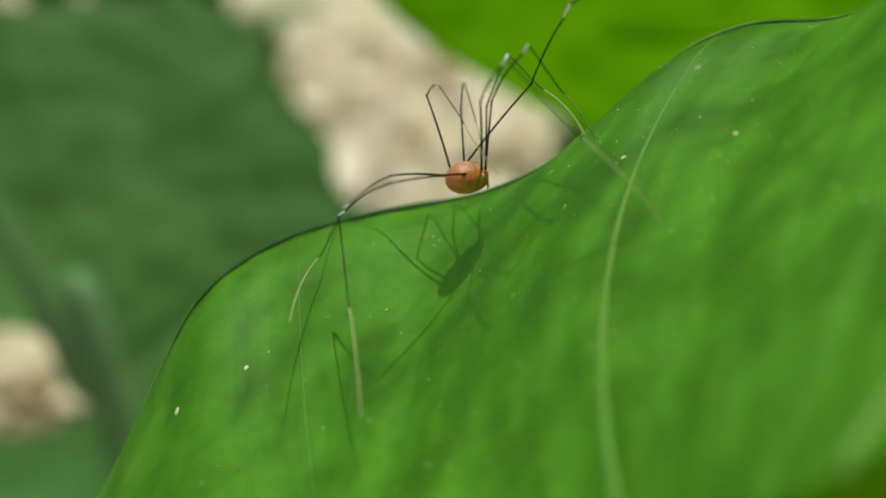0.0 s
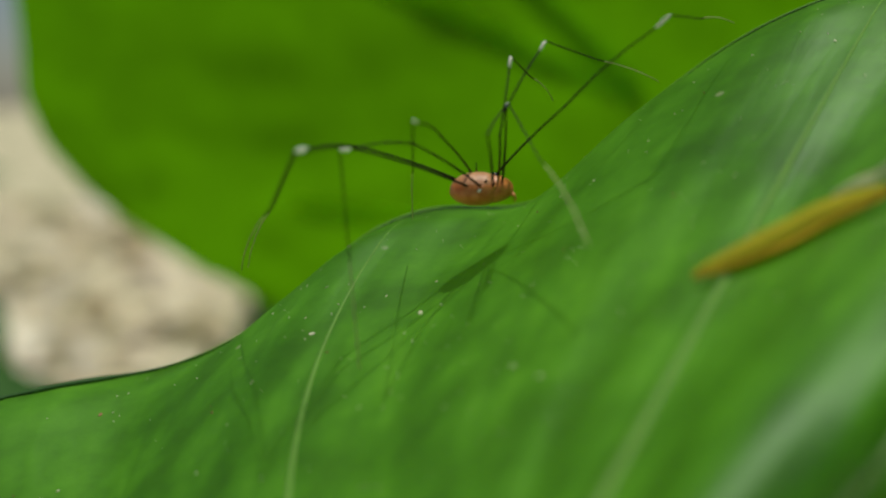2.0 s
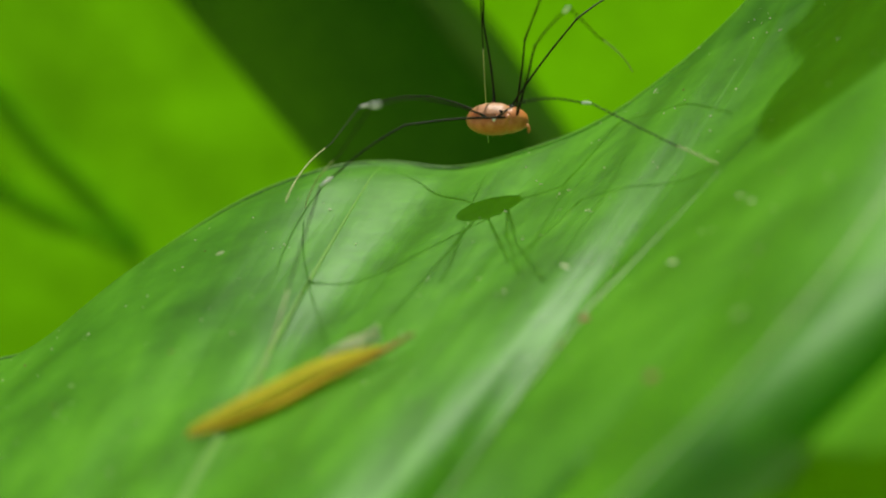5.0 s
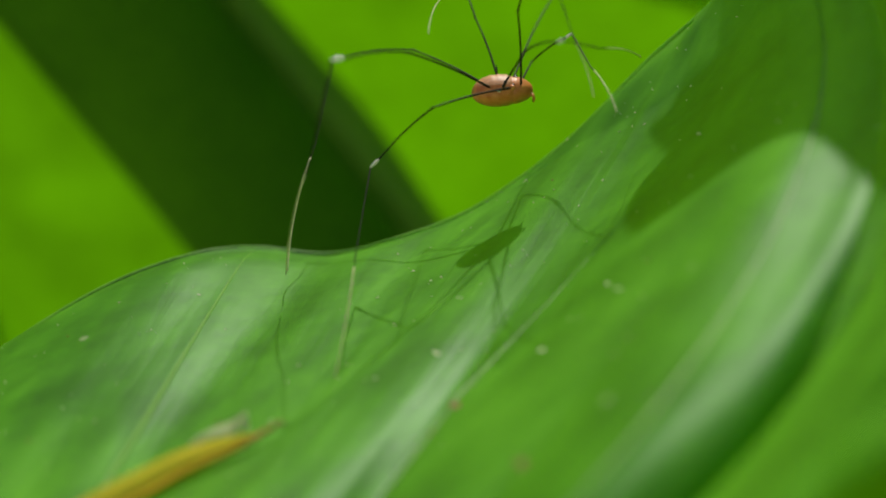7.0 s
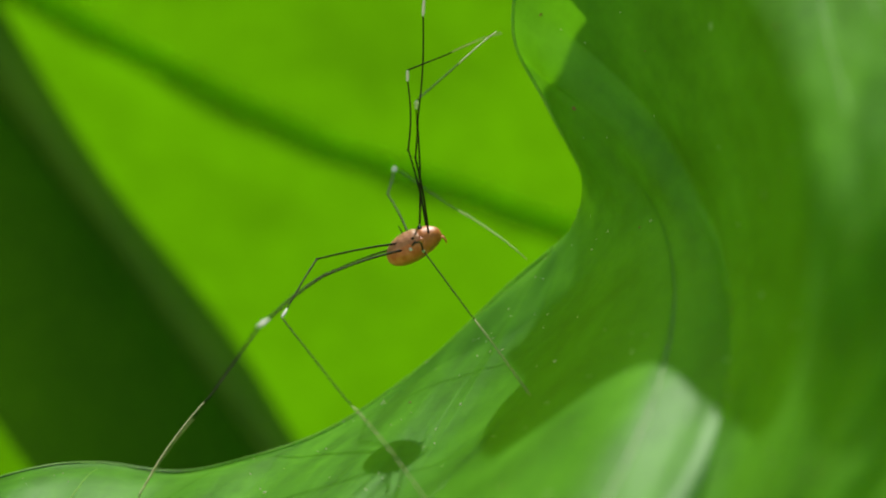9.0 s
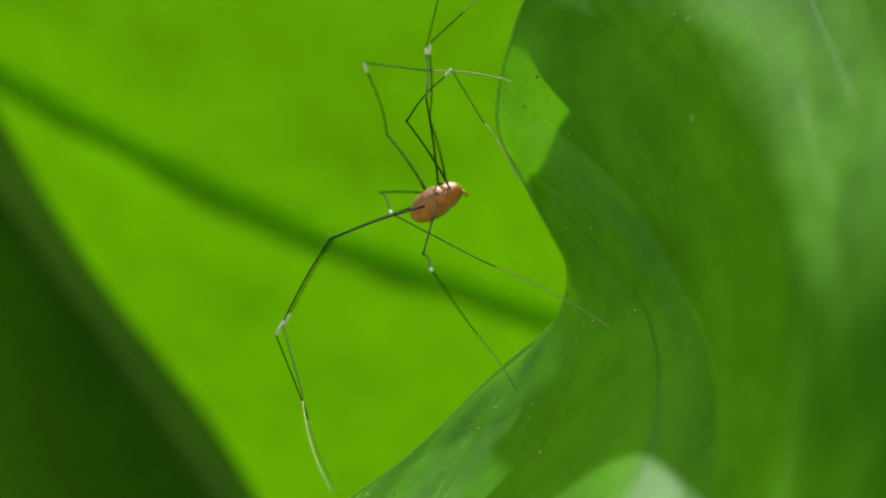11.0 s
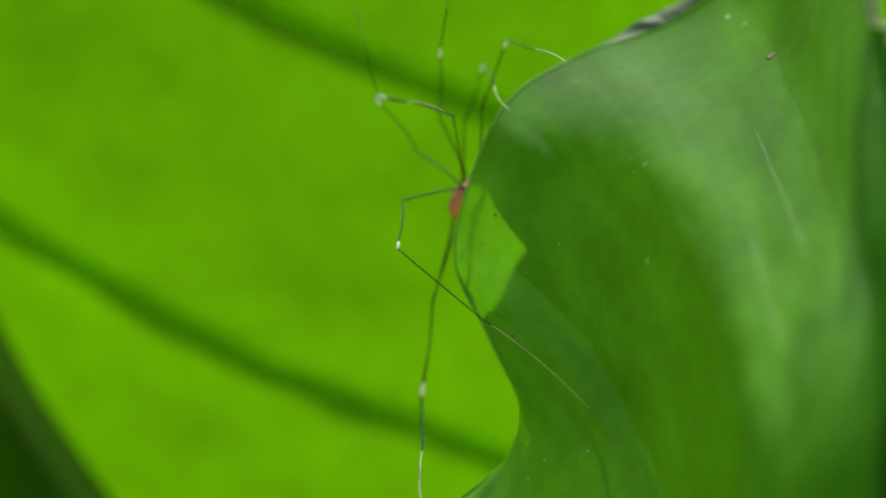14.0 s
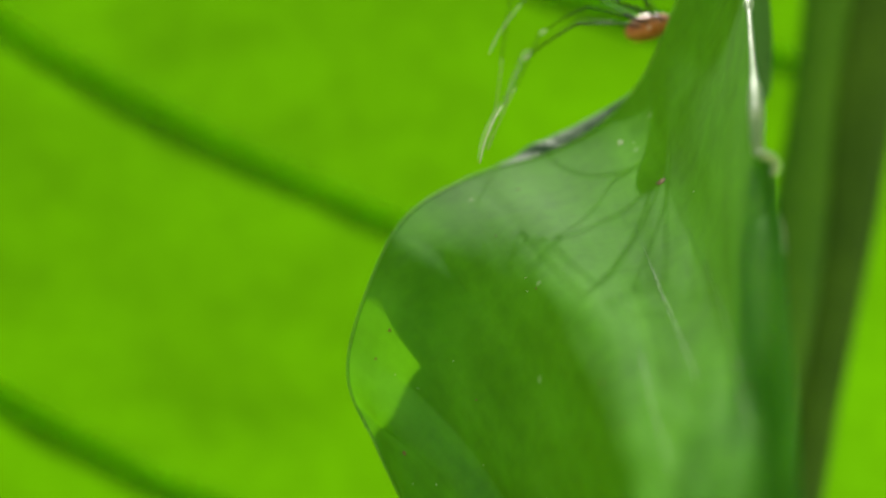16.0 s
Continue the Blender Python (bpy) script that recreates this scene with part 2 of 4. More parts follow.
def blade_point(u, q):
    """Points of the blade: u along the margin, q from the margin (0) inwards (1)."""
    k = np.interp(u, AT, np.arange(len(AT)))
    e, c, m = spline(EDGE, u), spline(BELLY, k), spline(RIB, k)
    q = q[:, None]
    return (1 - q) ** 2 * e + 2 * q * (1 - q) * c + q ** 2 * m


def ease(x, a, b):
    k = np.clip((x - a) / (b - a), 0, 1)
    return k * k * (3 - 2 * k)


def blade_form(u, q):
    """The blade's large shape: how far it bulges or hangs towards the open side."""
    p = blade_point(u, q)
    # the round lobe hangs forward along its margin
    droop = 0.0068 * np.exp(-(q / 0.09) ** 2) * np.interp(u, (24.6, 25.2, 26.2, 28.6), (0, 0.35, 1, 0))
    # past the fold the blade leans back, and the upper lobe hangs over
    droop += 0.011 * ease(q, 0.52, 1.02) * ease(u, 23.4, 24.5)
    droop -= 0.003 * ease(q, 0.0, 0.6) * ease(u, 25.8, 28.2) * (1 - 0.9 * ease(u, 28.4, 30.6))
    # the blade arches over: flat behind its margin, steeper further in; under the lobe the flat part begins further in
    start = 0.3 * ease(u, 16, 26) + 0.3 * ease(u, 24, 29)
    y = np.clip(q - start, 0, 1)
    y = y * y / (y + 0.3 * start + 1e-6)
    droop += 0.0150 * (1 - np.exp(-y / 0.24)) * (np.interp(u, (0, 3, 6, 9, 12, 16), (0.25, 0.42, 0.52, 0.6, 0.75, 1)) - 0.4 * ease(u, 18, 25) - 0.25 * ease(u, 25, 29))
    # the hooded crest of the lobe, rolling back to its margin
    hood = np.interp(u, (25.6, 26.4, 27.0, 27.4, 27.9, 28.4, 29.4, 30.2), (0, 1.5, 0.8, 2.5, 4.5, 4.5, 2, 0))
    droop += 0.001 * hood * np.exp(-((q - 0.12) / np.where(q < 0.12, 0.09, 0.22)) ** 2)
    droop -= 0.0045 * np.exp(-(q / 0.1) ** 2) * np.interp(u, (26.8, 28.0, 30, 31.5), (0, 1, 1, 0))
    # below it the wall slopes out again
    droop += 0.011 * ease(q, 0.12, 0.58) * ease(u, 26.5, 28.3)
    droop += 0.021 * ease(q, -0.1, 0.48) * (1 - 0.75 * ease(q, 0.42, 0.95)) * ease(u, 25.0, 28.8) * (1 - 0.3 * ease(u, 29.6, 31.4))
    # and past the front it turns away
    droop -= 0.009 * ease(u, 30.9, 32.0) * ease(q, 0.0, 0.15)
    # flatter again towards the fold
    droop += 0.006 * ease(q, 0.35, 0.9) * ease(u, 14, 21) * (1 - ease(u, 24, 26))
    # uneven bulges on the lobe
    lump = np.sin(u * 3.1 + 1.7 * np.sin(q * 17)) * np.sin(q * 31 + 2.0 * np.sin(u * 1.9)) + 0.6 * np.sin(u * 5.3 + 2.4 * np.sin(q * 23 + 1)) * np.sin(q * 47 + 1.5 * np.sin(u * 2.7))
    droop += 0.00028 * lump * ease(u, 25.5, 27.5) * ease(q, 0.02, 0.2)
    see = np.array(EYE) - p
    return p + see / np.linalg.norm(see, axis=1)[:, None] * droop[:, None]


def blade_surface(u, q):
    p = blade_form(u, q)
    du, dq = blade_form(u + 0.02, q) - blade_form(u - 0.02, q), blade_form(u, q + 0.004) - blade_form(u, q - 0.004)
    nrm = np.cross(du, dq)
    nrm /= np.linalg.norm(nrm, axis=1)[:, None] + 1e-12
    nrm *= np.where((nrm * (np.array(EYE) - p)).sum(1) > 0, 1, -1)[:, None]
    # quilted between the veins, deeper towards the rib and in the tight folds near the stalk
    lean = 2.0 * (q - 0.6) * np.exp(-((u - 22.4) / 1.2) ** 2)
    f = np.interp(u + lean, (0, *VEINS, 32), np.arange(len(VEINS) + 2))
    deep = np.interp(u, (0, 9.6, 13, 16, 19, 22.4, 23, 25, 26, 28, 32), (0.3, 0.5, 0.5, 0.7, 0.9, 0.8, 0.8, 0.8, 0.5, 0.3, 0.3))
    h = 0.0008 * deep * np.sin(np.pi * f) ** 2 * np.clip(q * 1.6 - 0.1, 0.05, 1)
    # faint furrows that run with the veins
    h += 0.000015 * np.sin(u * 7.3 + 2.2 * np.sin(u * 1.7 + q * 3)) * np.clip(q * 4, 0, 1) * (0.6 + 0.4 * np.sin(u * 2.1 + q * 9))
    h += 0.00010 * np.sin(u * 2.9 + 2.0 * np.sin(q * 4 + u * 0.7)) * np.clip(q * 4, 0, 1)
    # slanting folds where the blade gathers towards the stalk
    h += 0.00036 * np.sin(3.3 * u + 7 * q + 0.8 * np.sin(u * 1.3)) * ease(u, 22.6, 24.2) * ease(q, 0.42, 0.62)
    # the rim rolls away
    h += 0.0012 * np.interp(u, (26, 27.6), (1, 0.35)) * (1 - np.exp(-(q / 0.045) ** 2))
    return p + nrm * h[:, None], nrm


def broad_leaf():
    leaf = thing("broad_leaf", "large glossy green leaf with a wavy margin and pale side veins", "leaf")
    nu, nq = 420, 130
    u, q = np.meshgrid(np.linspace(0, 32, nu), np.linspace(0, 1, nq) ** 1.3, indexing="ij")
    p, _ = blade_surface(u.ravel(), q.ravel())
    blade = mesh_ob("blade", p, grid_faces(nu, nq), BLADE, leaf)
    flat = np.stack([u.ravel() / 32, q.ravel()], 1)
    at = np.zeros(len(blade.data.loops), int)
    blade.data.loops.foreach_get("vertex_index", at)
    blade.data.uv_layers.new(name="along").data.foreach_set("uv", flat[at].ravel())
    e, _ = blade_surface(np.linspace(0, 32, 300), np.full(300, 0.0))
    rod("margin", e, [0.00013] * 300, RIDGE, leaf, "thin pale rolled rim", 6)
    # here and there the rim is rolled up into a narrow dark lip
    us = np.linspace(0.8, 18.2, 260)
    e, _ = blade_surface(us, np.zeros(260))
    i, _ = blade_surface(us, np.full(260, 0.02))
    lip = []
    for k, u in enumerate(us):
        inward = Vector(i[k] - e[k]).normalized()
        near = (EYE - Vector(e[k])).normalized()
        side = (inward - near * inward.dot(near)).normalized()
        w = 0.00085 * np.interp(u, (0.8, 1.6, 5, 7.6, 8.6, 9.4, 10.6, 12.0, 14.6, 15.8, 17, 18.2), (0, 0.9, 1, 0.5, 0, 0.5, 0.9, 0.45, 0.6, 0.1, 0.5, 0)) * (1 + 0.2 * math.sin(u * 5) + 0.15 * math.sin(u * 13))
        for j in range(6):
            a = j / 5 * 2.4
            lip.append(Vector(e[k]) - side * 0.25 * w + side * 0.5 * w * (1 - math.cos(a)) * 0.75 + near * (0.0001 + 0.5 * w * math.sin(a)))
    mesh_ob("rolled_lip", lip, grid_faces(260, 6), UNDER, leaf, "dark underside of the rolled rim")
    foot, _ = blade_surface(np.array([14.0]), np.array([0.99]))
    x, y, z = foot[0]
    rod("leaf_stem", [(x, y, z - 0.0012), (x + 0.004, y + 0.01, z - 0.05), (x + 0.01, y + 0.03, 0.6), (x, y + 0.02, 0.0)], [0.0018, 0.003, 0.0045, 0.006], STALK, leaf)
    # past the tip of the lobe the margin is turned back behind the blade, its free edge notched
    # behind the lobe the sheet is added, unseen there, to keep sun off it
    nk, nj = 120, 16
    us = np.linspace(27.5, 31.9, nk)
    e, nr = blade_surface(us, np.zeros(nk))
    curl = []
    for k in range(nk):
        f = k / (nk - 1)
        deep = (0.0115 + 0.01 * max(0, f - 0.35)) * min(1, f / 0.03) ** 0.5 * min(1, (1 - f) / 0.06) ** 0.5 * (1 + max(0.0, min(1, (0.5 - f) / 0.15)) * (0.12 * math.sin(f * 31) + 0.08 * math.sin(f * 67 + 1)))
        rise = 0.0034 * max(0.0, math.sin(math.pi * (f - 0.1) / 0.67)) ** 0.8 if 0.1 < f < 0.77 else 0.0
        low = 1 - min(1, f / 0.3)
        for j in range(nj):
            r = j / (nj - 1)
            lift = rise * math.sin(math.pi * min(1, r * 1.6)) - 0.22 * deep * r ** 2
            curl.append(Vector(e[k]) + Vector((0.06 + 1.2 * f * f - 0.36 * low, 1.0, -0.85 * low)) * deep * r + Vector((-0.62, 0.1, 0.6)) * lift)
    mesh_ob("rim_shade_sheet", curl, grid_faces(nk, nj), UNDER, leaf, "margin turned back, showing its dull side")
    # pale thick rod along the far fold; whitish knobs stand in for its highlights
    qq = np.linspace(0.3, 0.62, 120)
    c, nr = blade_surface(np.full(120, 31.97), qq)
    rod("midrib", c + nr * 0.0001, [0.00022 + 0.00034 * max(0, math.sin(k * 30 + math.sin(k * 19))) ** 2 for k in qq], RIB_PALE, leaf, "knobbly whitish rib on the fold", 10)
    for v in VEINS[:6]:
        track = SLANT.get(v, ((0.25 if v > 24 else 0.02, v), (1, v)))
        qq = np.linspace(track[0][0], track[-1][0], 70)
        c, nr = blade_surface(np.interp(qq, [k[0] for k in track], [k[1] for k in track]), qq)
        wide = {4.3: 0.00009, 9.6: 0.0003, 16.0: 0.0004, 25.6: 0.00035, 24.25: 0.0002}.get(v, 0.00045)
        rod("vein", c - nr * (0.00003 + 0.0001 * qq[:, None]), [(0.00006 if 9 < v < 23 or v > 25 else 0.00004) + 1.2 * wide * (k - qq[0]) for k in qq], RIB_PALE if v > 20 else RIDGE, leaf, "pale green side vein", 8)


    # faint veins on the lobe
    for v, a, b in ((28.9, 0.24, 0.45), (29.6, 0.13, 0.4), (30.3, 0.2, 0.55)):
        qq = np.linspace(a, b, 50)
        c, nr = blade_surface(v + 0.15 * np.sin(qq * 11 + 2 * v), qq)
        rod("vein", c - nr * 0.00004, [0.00003 + 0.00003 * math.sin(math.pi * (k - a) / (b - a)) for k in qq], RIDGE, leaf, "pale green side vein", 8)


def fleck(u, q, long, wide, turn, thick=0.00006):
    """Vertices and faces of a thin uneven chip that lies on the blade."""
    p, n = blade_surface(np.array([u]), np.array([q]))
    p, n = Vector(p[0]), Vector(n[0])
    x = n.cross(Vector((math.cos(turn), 0.2, math.sin(turn)))).normalized()
    y = n.cross(x)
    verts, m = [], 9
    for h, g in ((-0.00004, 1.0), (thick, 0.8)):
        for k in range(m):
            a = 2 * math.pi * k / m
            r = g * (1 + 0.35 * noise.noise((u * 9 + k, q * 31, turn)))
            verts.append(p + n * h + x * long * r * math.cos(a) + y * wide * r * math.sin(a))
    faces = [(k, (k + 1) % m, m + (k + 1) % m, m + k) for k in range(m)] + [tuple(range(m, 2 * m))]
    return verts, faces


def flecks(name, label, spots, material, category):
    verts, faces = [], []
    for spot in spots:
        v, f = fleck(*spot)
        faces += [tuple(i + len(verts) for i in g) for g in f]
        verts += v
    tagged(mesh_ob(name, verts, faces, material, None, "", False), label, category, kind="stuff")


def litter():
    rng = random.Random(4)
    pale = [(22.78, 0.654, 0.0006, 0.00016, 0.6), (20.82, 0.524, 0.0005, 0.00013, 0.5), (22.96, 0.6, 0.0003, 0.00012, 0.4), (23.1, 0.63, 0.0004, 0.0001, 0.5),
            (29.83, 0.039, 0.0003, 0.0003, 0), (11.0, 0.335, 0.0003, 0.0002, 1), (13.06, 0.598, 0.0001, 0.00022, 0), (13.6, 0.648, 0.0001, 0.00022, 0.2),
            (9.3, 0.285, 0.00015, 0.0003, 0.2), (3.56, 0.232, 0.0003, 0.0002, 0), (2.63, 0.197, 0.0004, 0.0002, 0), (23.03, 0.395, 0.0002, 0.0001, 0)]
    for _ in range(420):
        u = rng.choice([rng.uniform(3, 31), rng.uniform(18, 24), rng.uniform(3, 16), rng.uniform(8, 16)])
        pale.append((u, rng.uniform(0.03, 0.75), 0.00004 + 0.00016 * rng.random() ** 3, rng.uniform(0.00002, 0.00006), rng.uniform(0, 3)))
    flecks("pale_flecks", "tiny pale scales and chips scattered on the leaf", pale, CHAFF, "plant litter")
    brown = [(23.42, 0.837, 0.0006, 0.0004, 0.3), (22.35, 0.657, 0.0007, 0.00035, 0.5), (22.28, 0.685, 0.0004, 0.0002, 0.5), (30.15, 0.122, 0.0006, 0.0005, 1),
             (26.09, 0.045, 0.0002, 0.00015, 0), (25.63, 0.038, 0.00018, 0.00012, 0), (24.42, 0.083, 0.0003, 0.0002, 0.5), (5.62, 0.111, 0.0003, 0.0002, 0)]
    for _ in range(40):
        brown.append((rng.uniform(2, 31), rng.uniform(0.03, 0.8), rng.uniform(0.00006, 0.0002), rng.uniform(0.00005, 0.00012), rng.uniform(0, 3)))
    flecks("brown_flecks", "small brown specks and scars on the leaf", brown, BROWN, "plant litter")


def dry_leaflet():
    """A narrow folded dry leaflet with a dark stem end and a paler torn flap."""
    lf = thing("dry_leaflet", "narrow folded dry yellow-brown leaflet lying on the leaf", "dry leaf")
    at, out = blade_surface(np.array([15.56, 16.08, 16.76, 17.44, 18.08, 18.54]), np.array([0.596, 0.588, 0.584, 0.572, 0.564, 0.556]))
    line = [tuple(p) for p in at + out * np.array([0.0006, 0.0003, 0.0003, 0.0004, 0.0006, 0.0009])[:, None]]
    n, up, fwd = 50, Vector((-0.25, -0.15, 0.95)), Vector((0.1, -0.9, 0.35))
    verts = []
    for i, p in enumerate(spline(line, np.linspace(0, 5, n))):
        t = i / (n - 1)
        w = 0.0015 * (math.sin(math.pi * min(1, t * 1.12)) ** 0.7 if t < 0.89 else 0.0) + 0.00012
        p = Vector(p)
        verts += [p + up * w * 0.95 + fwd * w * 0.1, p + up * w * 0.5 - fwd * w * 0.12, p, p + fwd * w * 0.28 - up * 0.1 * w, p + fwd * w * 0.45 + up * 0.05 * w]
    mesh_ob("blade", verts, grid_faces(n, 5), STRAW, lf)
    rod("midrib", spline(line, np.linspace(0, 5, n)), [0.00012 + 0.00018 * math.sin(math.pi * i / n) for i in range(n)], AMBER, lf, "brown midrib ending in a dark stub", 8)
    at, out = blade_surface(np.array([17.24, 17.58, 17.9, 18.08]), np.array([0.536, 0.532, 0.536, 0.528]))
    flap = [tuple(p) for p in at + out * 0.0009]
    pts = spline(flap, np.linspace(0, 3, 20))
    verts = []
    for i, p in enumerate(pts):
        w = 0.0009 * (i / 19) ** 0.5
        verts += [Vector(p) + up * w, Vector(p) - fwd * 0.2 * w, Vector(p) - up * w * 0.3]
    end = [Vector(p) for p in line[-2:]]
    tip = end[1] + (end[1] - end[0]) * 0.35
    rod("stub", [end[1], (end[1] + tip) / 2, tip], [0.00014, 0.00016, 0.0001], BROWN, lf, "dark stem stub", 8)
    mesh_ob("torn_flap", verts, grid_faces(20, 3), FLAP, lf, "pale torn flap")


broad_leaf()
litter()
dry_leaflet()


# ---- leaves and stalks behind ----
def flat_leaf(name, label, outline, material, veins=(), rib=0.0024, sag=0.006, seed=0.0, group="", stem=False):
    """A big thin leaf: a blade inside a closed smooth outline, a little uneven, with thick veins on its far side."""
    o = np.array([tuple(p) for p in outline])
    c = o.mean(0)
    nrm = np.zeros(3)
    for i in range(len(o)):
        nrm += np.cross(o[i - 1] - c, o[i] - c)
    nrm /= np.linalg.norm(nrm)
    if nrm @ (np.array(EYE) - c) < 0:
        nrm = -nrm
    leaf = thing(name, label, "leaf", tuple(c), group)
    closed = np.vstack([o[-1:], o, o[:2]])
    ring = spline(closed, np.linspace(1, len(o) + 1, 161)[:-1])
    nr, na = 36, 160

    def lift(p):
        k = noise.noise((p[0] * 22 + seed, p[1] * 22, p[2] * 22)) + 0.4 * noise.noise((p[0] * 60, p[1] * 60 + seed, p[2] * 60))
        return p + nrm * sag * k

    verts = [lift(c) - c]
    for j in range(1, nr + 1):
        verts += [lift(c + (e - c) * (j / nr)) - c for e in ring]
    faces = [(0, 1 + i, 1 + (i + 1) % na) for i in range(na)]
    for j in range(nr - 1):
        k = 1 + j * na
        faces += [(k + i, k + na + i, k + na + (i + 1) % na, k + (i + 1) % na) for i in range(na)]
    mesh_ob("blade", verts, faces, material, leaf)
    for v in veins:
        t = np.linspace(0, len(v) - 1, 30)
        pts = [lift(p) - c for p in spline(v, t)]
        rod("vein", pts, [rib * (1 - 0.35 * k / 29) for k in range(30)], GLOW_RIB, leaf, "thick darker vein", 10)
    if stem:
        low = o[o[:, 2].argmin()] - c
        foot = np.array((low[0] * 1.3, low[1] * 1.3, -c[2]))
        rod("stem", [low * 0.97, low * 0.75 + foot * 0.25, foot], [0.003, 0.005, 0.006], STALK, leaf)
    return leaf


def leaf_stalk(label, path, radii, material, flange=None, edge=0.0042):
    """A round stalk; a flange is a thinner lighter fold that runs along one side of it."""
    t = np.linspace(0, len(path) - 1, 40)
    st = thing("leaf_stalk", label, "plant stalk")
    rod("core", spline(path, t), np.interp(t, range(len(radii)), radii), material, st, "", 24)
    if flange:
        side = [tuple(np.add(p, flange)) for p in path]
        rod("flange", spline(side, t), [edge * (1 + 0.14 * math.sin(k * 0.4)) for k in range(40)], MOSS, st, "lighter green fold along the stalk", 12)
    return st


LIT = "broad thin yellow-green leaf lit through by the sun"
flat_leaf("backlit_leaf", LIT, [
    (-0.2023, 0.3109, 1.1207), (-0.2089, 0.3233, 1.0946), (-0.2024, 0.3335, 1.0773), (-0.1917, 0.3419, 1.0647), (-0.1745, 0.3545, 1.0464),
    (-0.1522, 0.3657, 1.0324), (-0.0827, 0.4003, 0.9897), (0.0384, 0.4558, 0.9242),
    (0.1932, 0.4905, 0.9081), (0.1489, 0.4299, 1.0091), (0.1073, 0.3895, 1.0710), (0.0614, 0.3556, 1.1183), (0.0260, 0.3306, 1.1525), (-0.0132, 0.3031, 1.1899), (-0.0617, 0.2673, 1.2398),
    (-0.1267, 0.2602, 1.2444), (-0.1799, 0.2817, 1.1847),
], GLOW, [
    [(-0.1241, 0.3143, 1.1410), (-0.0802, 0.3330, 1.1201), (-0.0326, 0.3537, 1.0966)],
    [(-0.0937, 0.3095, 1.1606), (-0.0656, 0.3278, 1.1351), (-0.0341, 0.3509, 1.1014)],
    [(-0.1375, 0.3497, 1.0682), (-0.0993, 0.3599, 1.0617), (-0.0596, 0.3744, 1.0474)],
], 0.0024, 0.006, 3.0, "backlit leaves", True)
flat_leaf("backlit_leaf", LIT, [
    (0.0899, 0.3417, 1.0430), (0.0453, 0.3239, 1.0940), (0.0088, 0.3148, 1.1275), (-0.0269, 0.3032, 1.1646), (-0.0579, 0.2900, 1.2013),
    (-0.0817, 0.2739, 1.2382), (-0.0795, 0.2453, 1.2790), (-0.0399, 0.2084, 1.3115), (0.0171, 0.1765, 1.3268), (0.0794, 0.1508, 1.3302),
    (0.1468, 0.1275, 1.3270), (0.2164, 0.1062, 1.3198), (0.2937, 0.1172, 1.2607), (0.3550, 0.1695, 1.1495), (0.3406, 0.2440, 1.0477),
    (0.2318, 0.3049, 1.0183),
], GLOW, [
    [(-0.0282, 0.2635, 1.2265), (0.0004, 0.2599, 1.2160), (0.0484, 0.2551, 1.1965), (0.1191, 0.2421, 1.1763), (0.2243, 0.2218, 1.1479)],
    [(0.0004, 0.2213, 1.2728), (0.0276, 0.2187, 1.2616), (0.0948, 0.2067, 1.2419), (0.1928, 0.1837, 1.2216)],
    [(-0.0069, 0.1919, 1.3203), (0.0889, 0.1748, 1.2923), (0.1676, 0.1533, 1.2803)],
], 0.0028, 0.004, 8.0, "backlit leaves", True)
flat_leaf("backlit_leaf", LIT, [
    (-0.0921, 0.1437, 0.9674), (-0.0716, 0.1861, 1.0055), (-0.0182, 0.2148, 1.0340), (0.0627, 0.2384, 1.0602), (0.1462, 0.2558, 1.0811),
    (0.2250, 0.2291, 1.0637), (0.1737, 0.1653, 1.0050), (0.0779, 0.1459, 0.9815), (0.0000, 0.1342, 0.9658), (-0.0518, 0.1242, 0.9535),
], GLOW, (), 0.002, 0.004, 5.0, "backlit leaves", True)
shrub = flat_leaf("shrub_leaf", "large dark green leaf in the shade, far behind", [
    (-0.4901, 0.3551, 1.0930), (-0.4290, 0.4022, 1.0860), (-0.3952, 0.4335, 1.0850), (-0.3680, 0.4453, 1.0829), (-0.3427, 0.4486, 1.0603),
    (-0.3286, 0.4457, 1.0393), (-0.3083, 0.4469, 1.0166), (-0.3050, 0.4437, 0.9929), (-0.2823, 0.4501, 0.9711), (-0.3119, 0.3982, 0.9393),
    (-0.3368, 0.3606, 0.9209), (-0.3555, 0.3495, 0.9309), (-0.3693, 0.3459, 0.9446), (-0.3830, 0.3396, 0.9544), (-0.3998, 0.3281, 0.9613),
    (-0.4499, 0.2900, 0.9763),
], SHADE, (), 0.002, 0.006, 1.0, "shrub leaves", True)
flat_leaf("shrub_leaf", "large dark green leaf in the shade, far behind", [
    (-0.3829, 0.2367, 0.9545), (-0.3387, 0.2691, 0.9465), (-0.3271, 0.2786, 0.9452), (-0.3196, 0.2879, 0.9471), (-0.3151, 0.2985, 0.9523),
    (-0.3086, 0.3139, 0.9601), (-0.2971, 0.3297, 0.9641), (-0.2652, 0.3006, 0.9145), (-0.2999, 0.2453, 0.8959), (-0.3562, 0.2058, 0.9076),
], SHADE, (), 0.002, 0.006, 2.0, "shrub leaves", True)
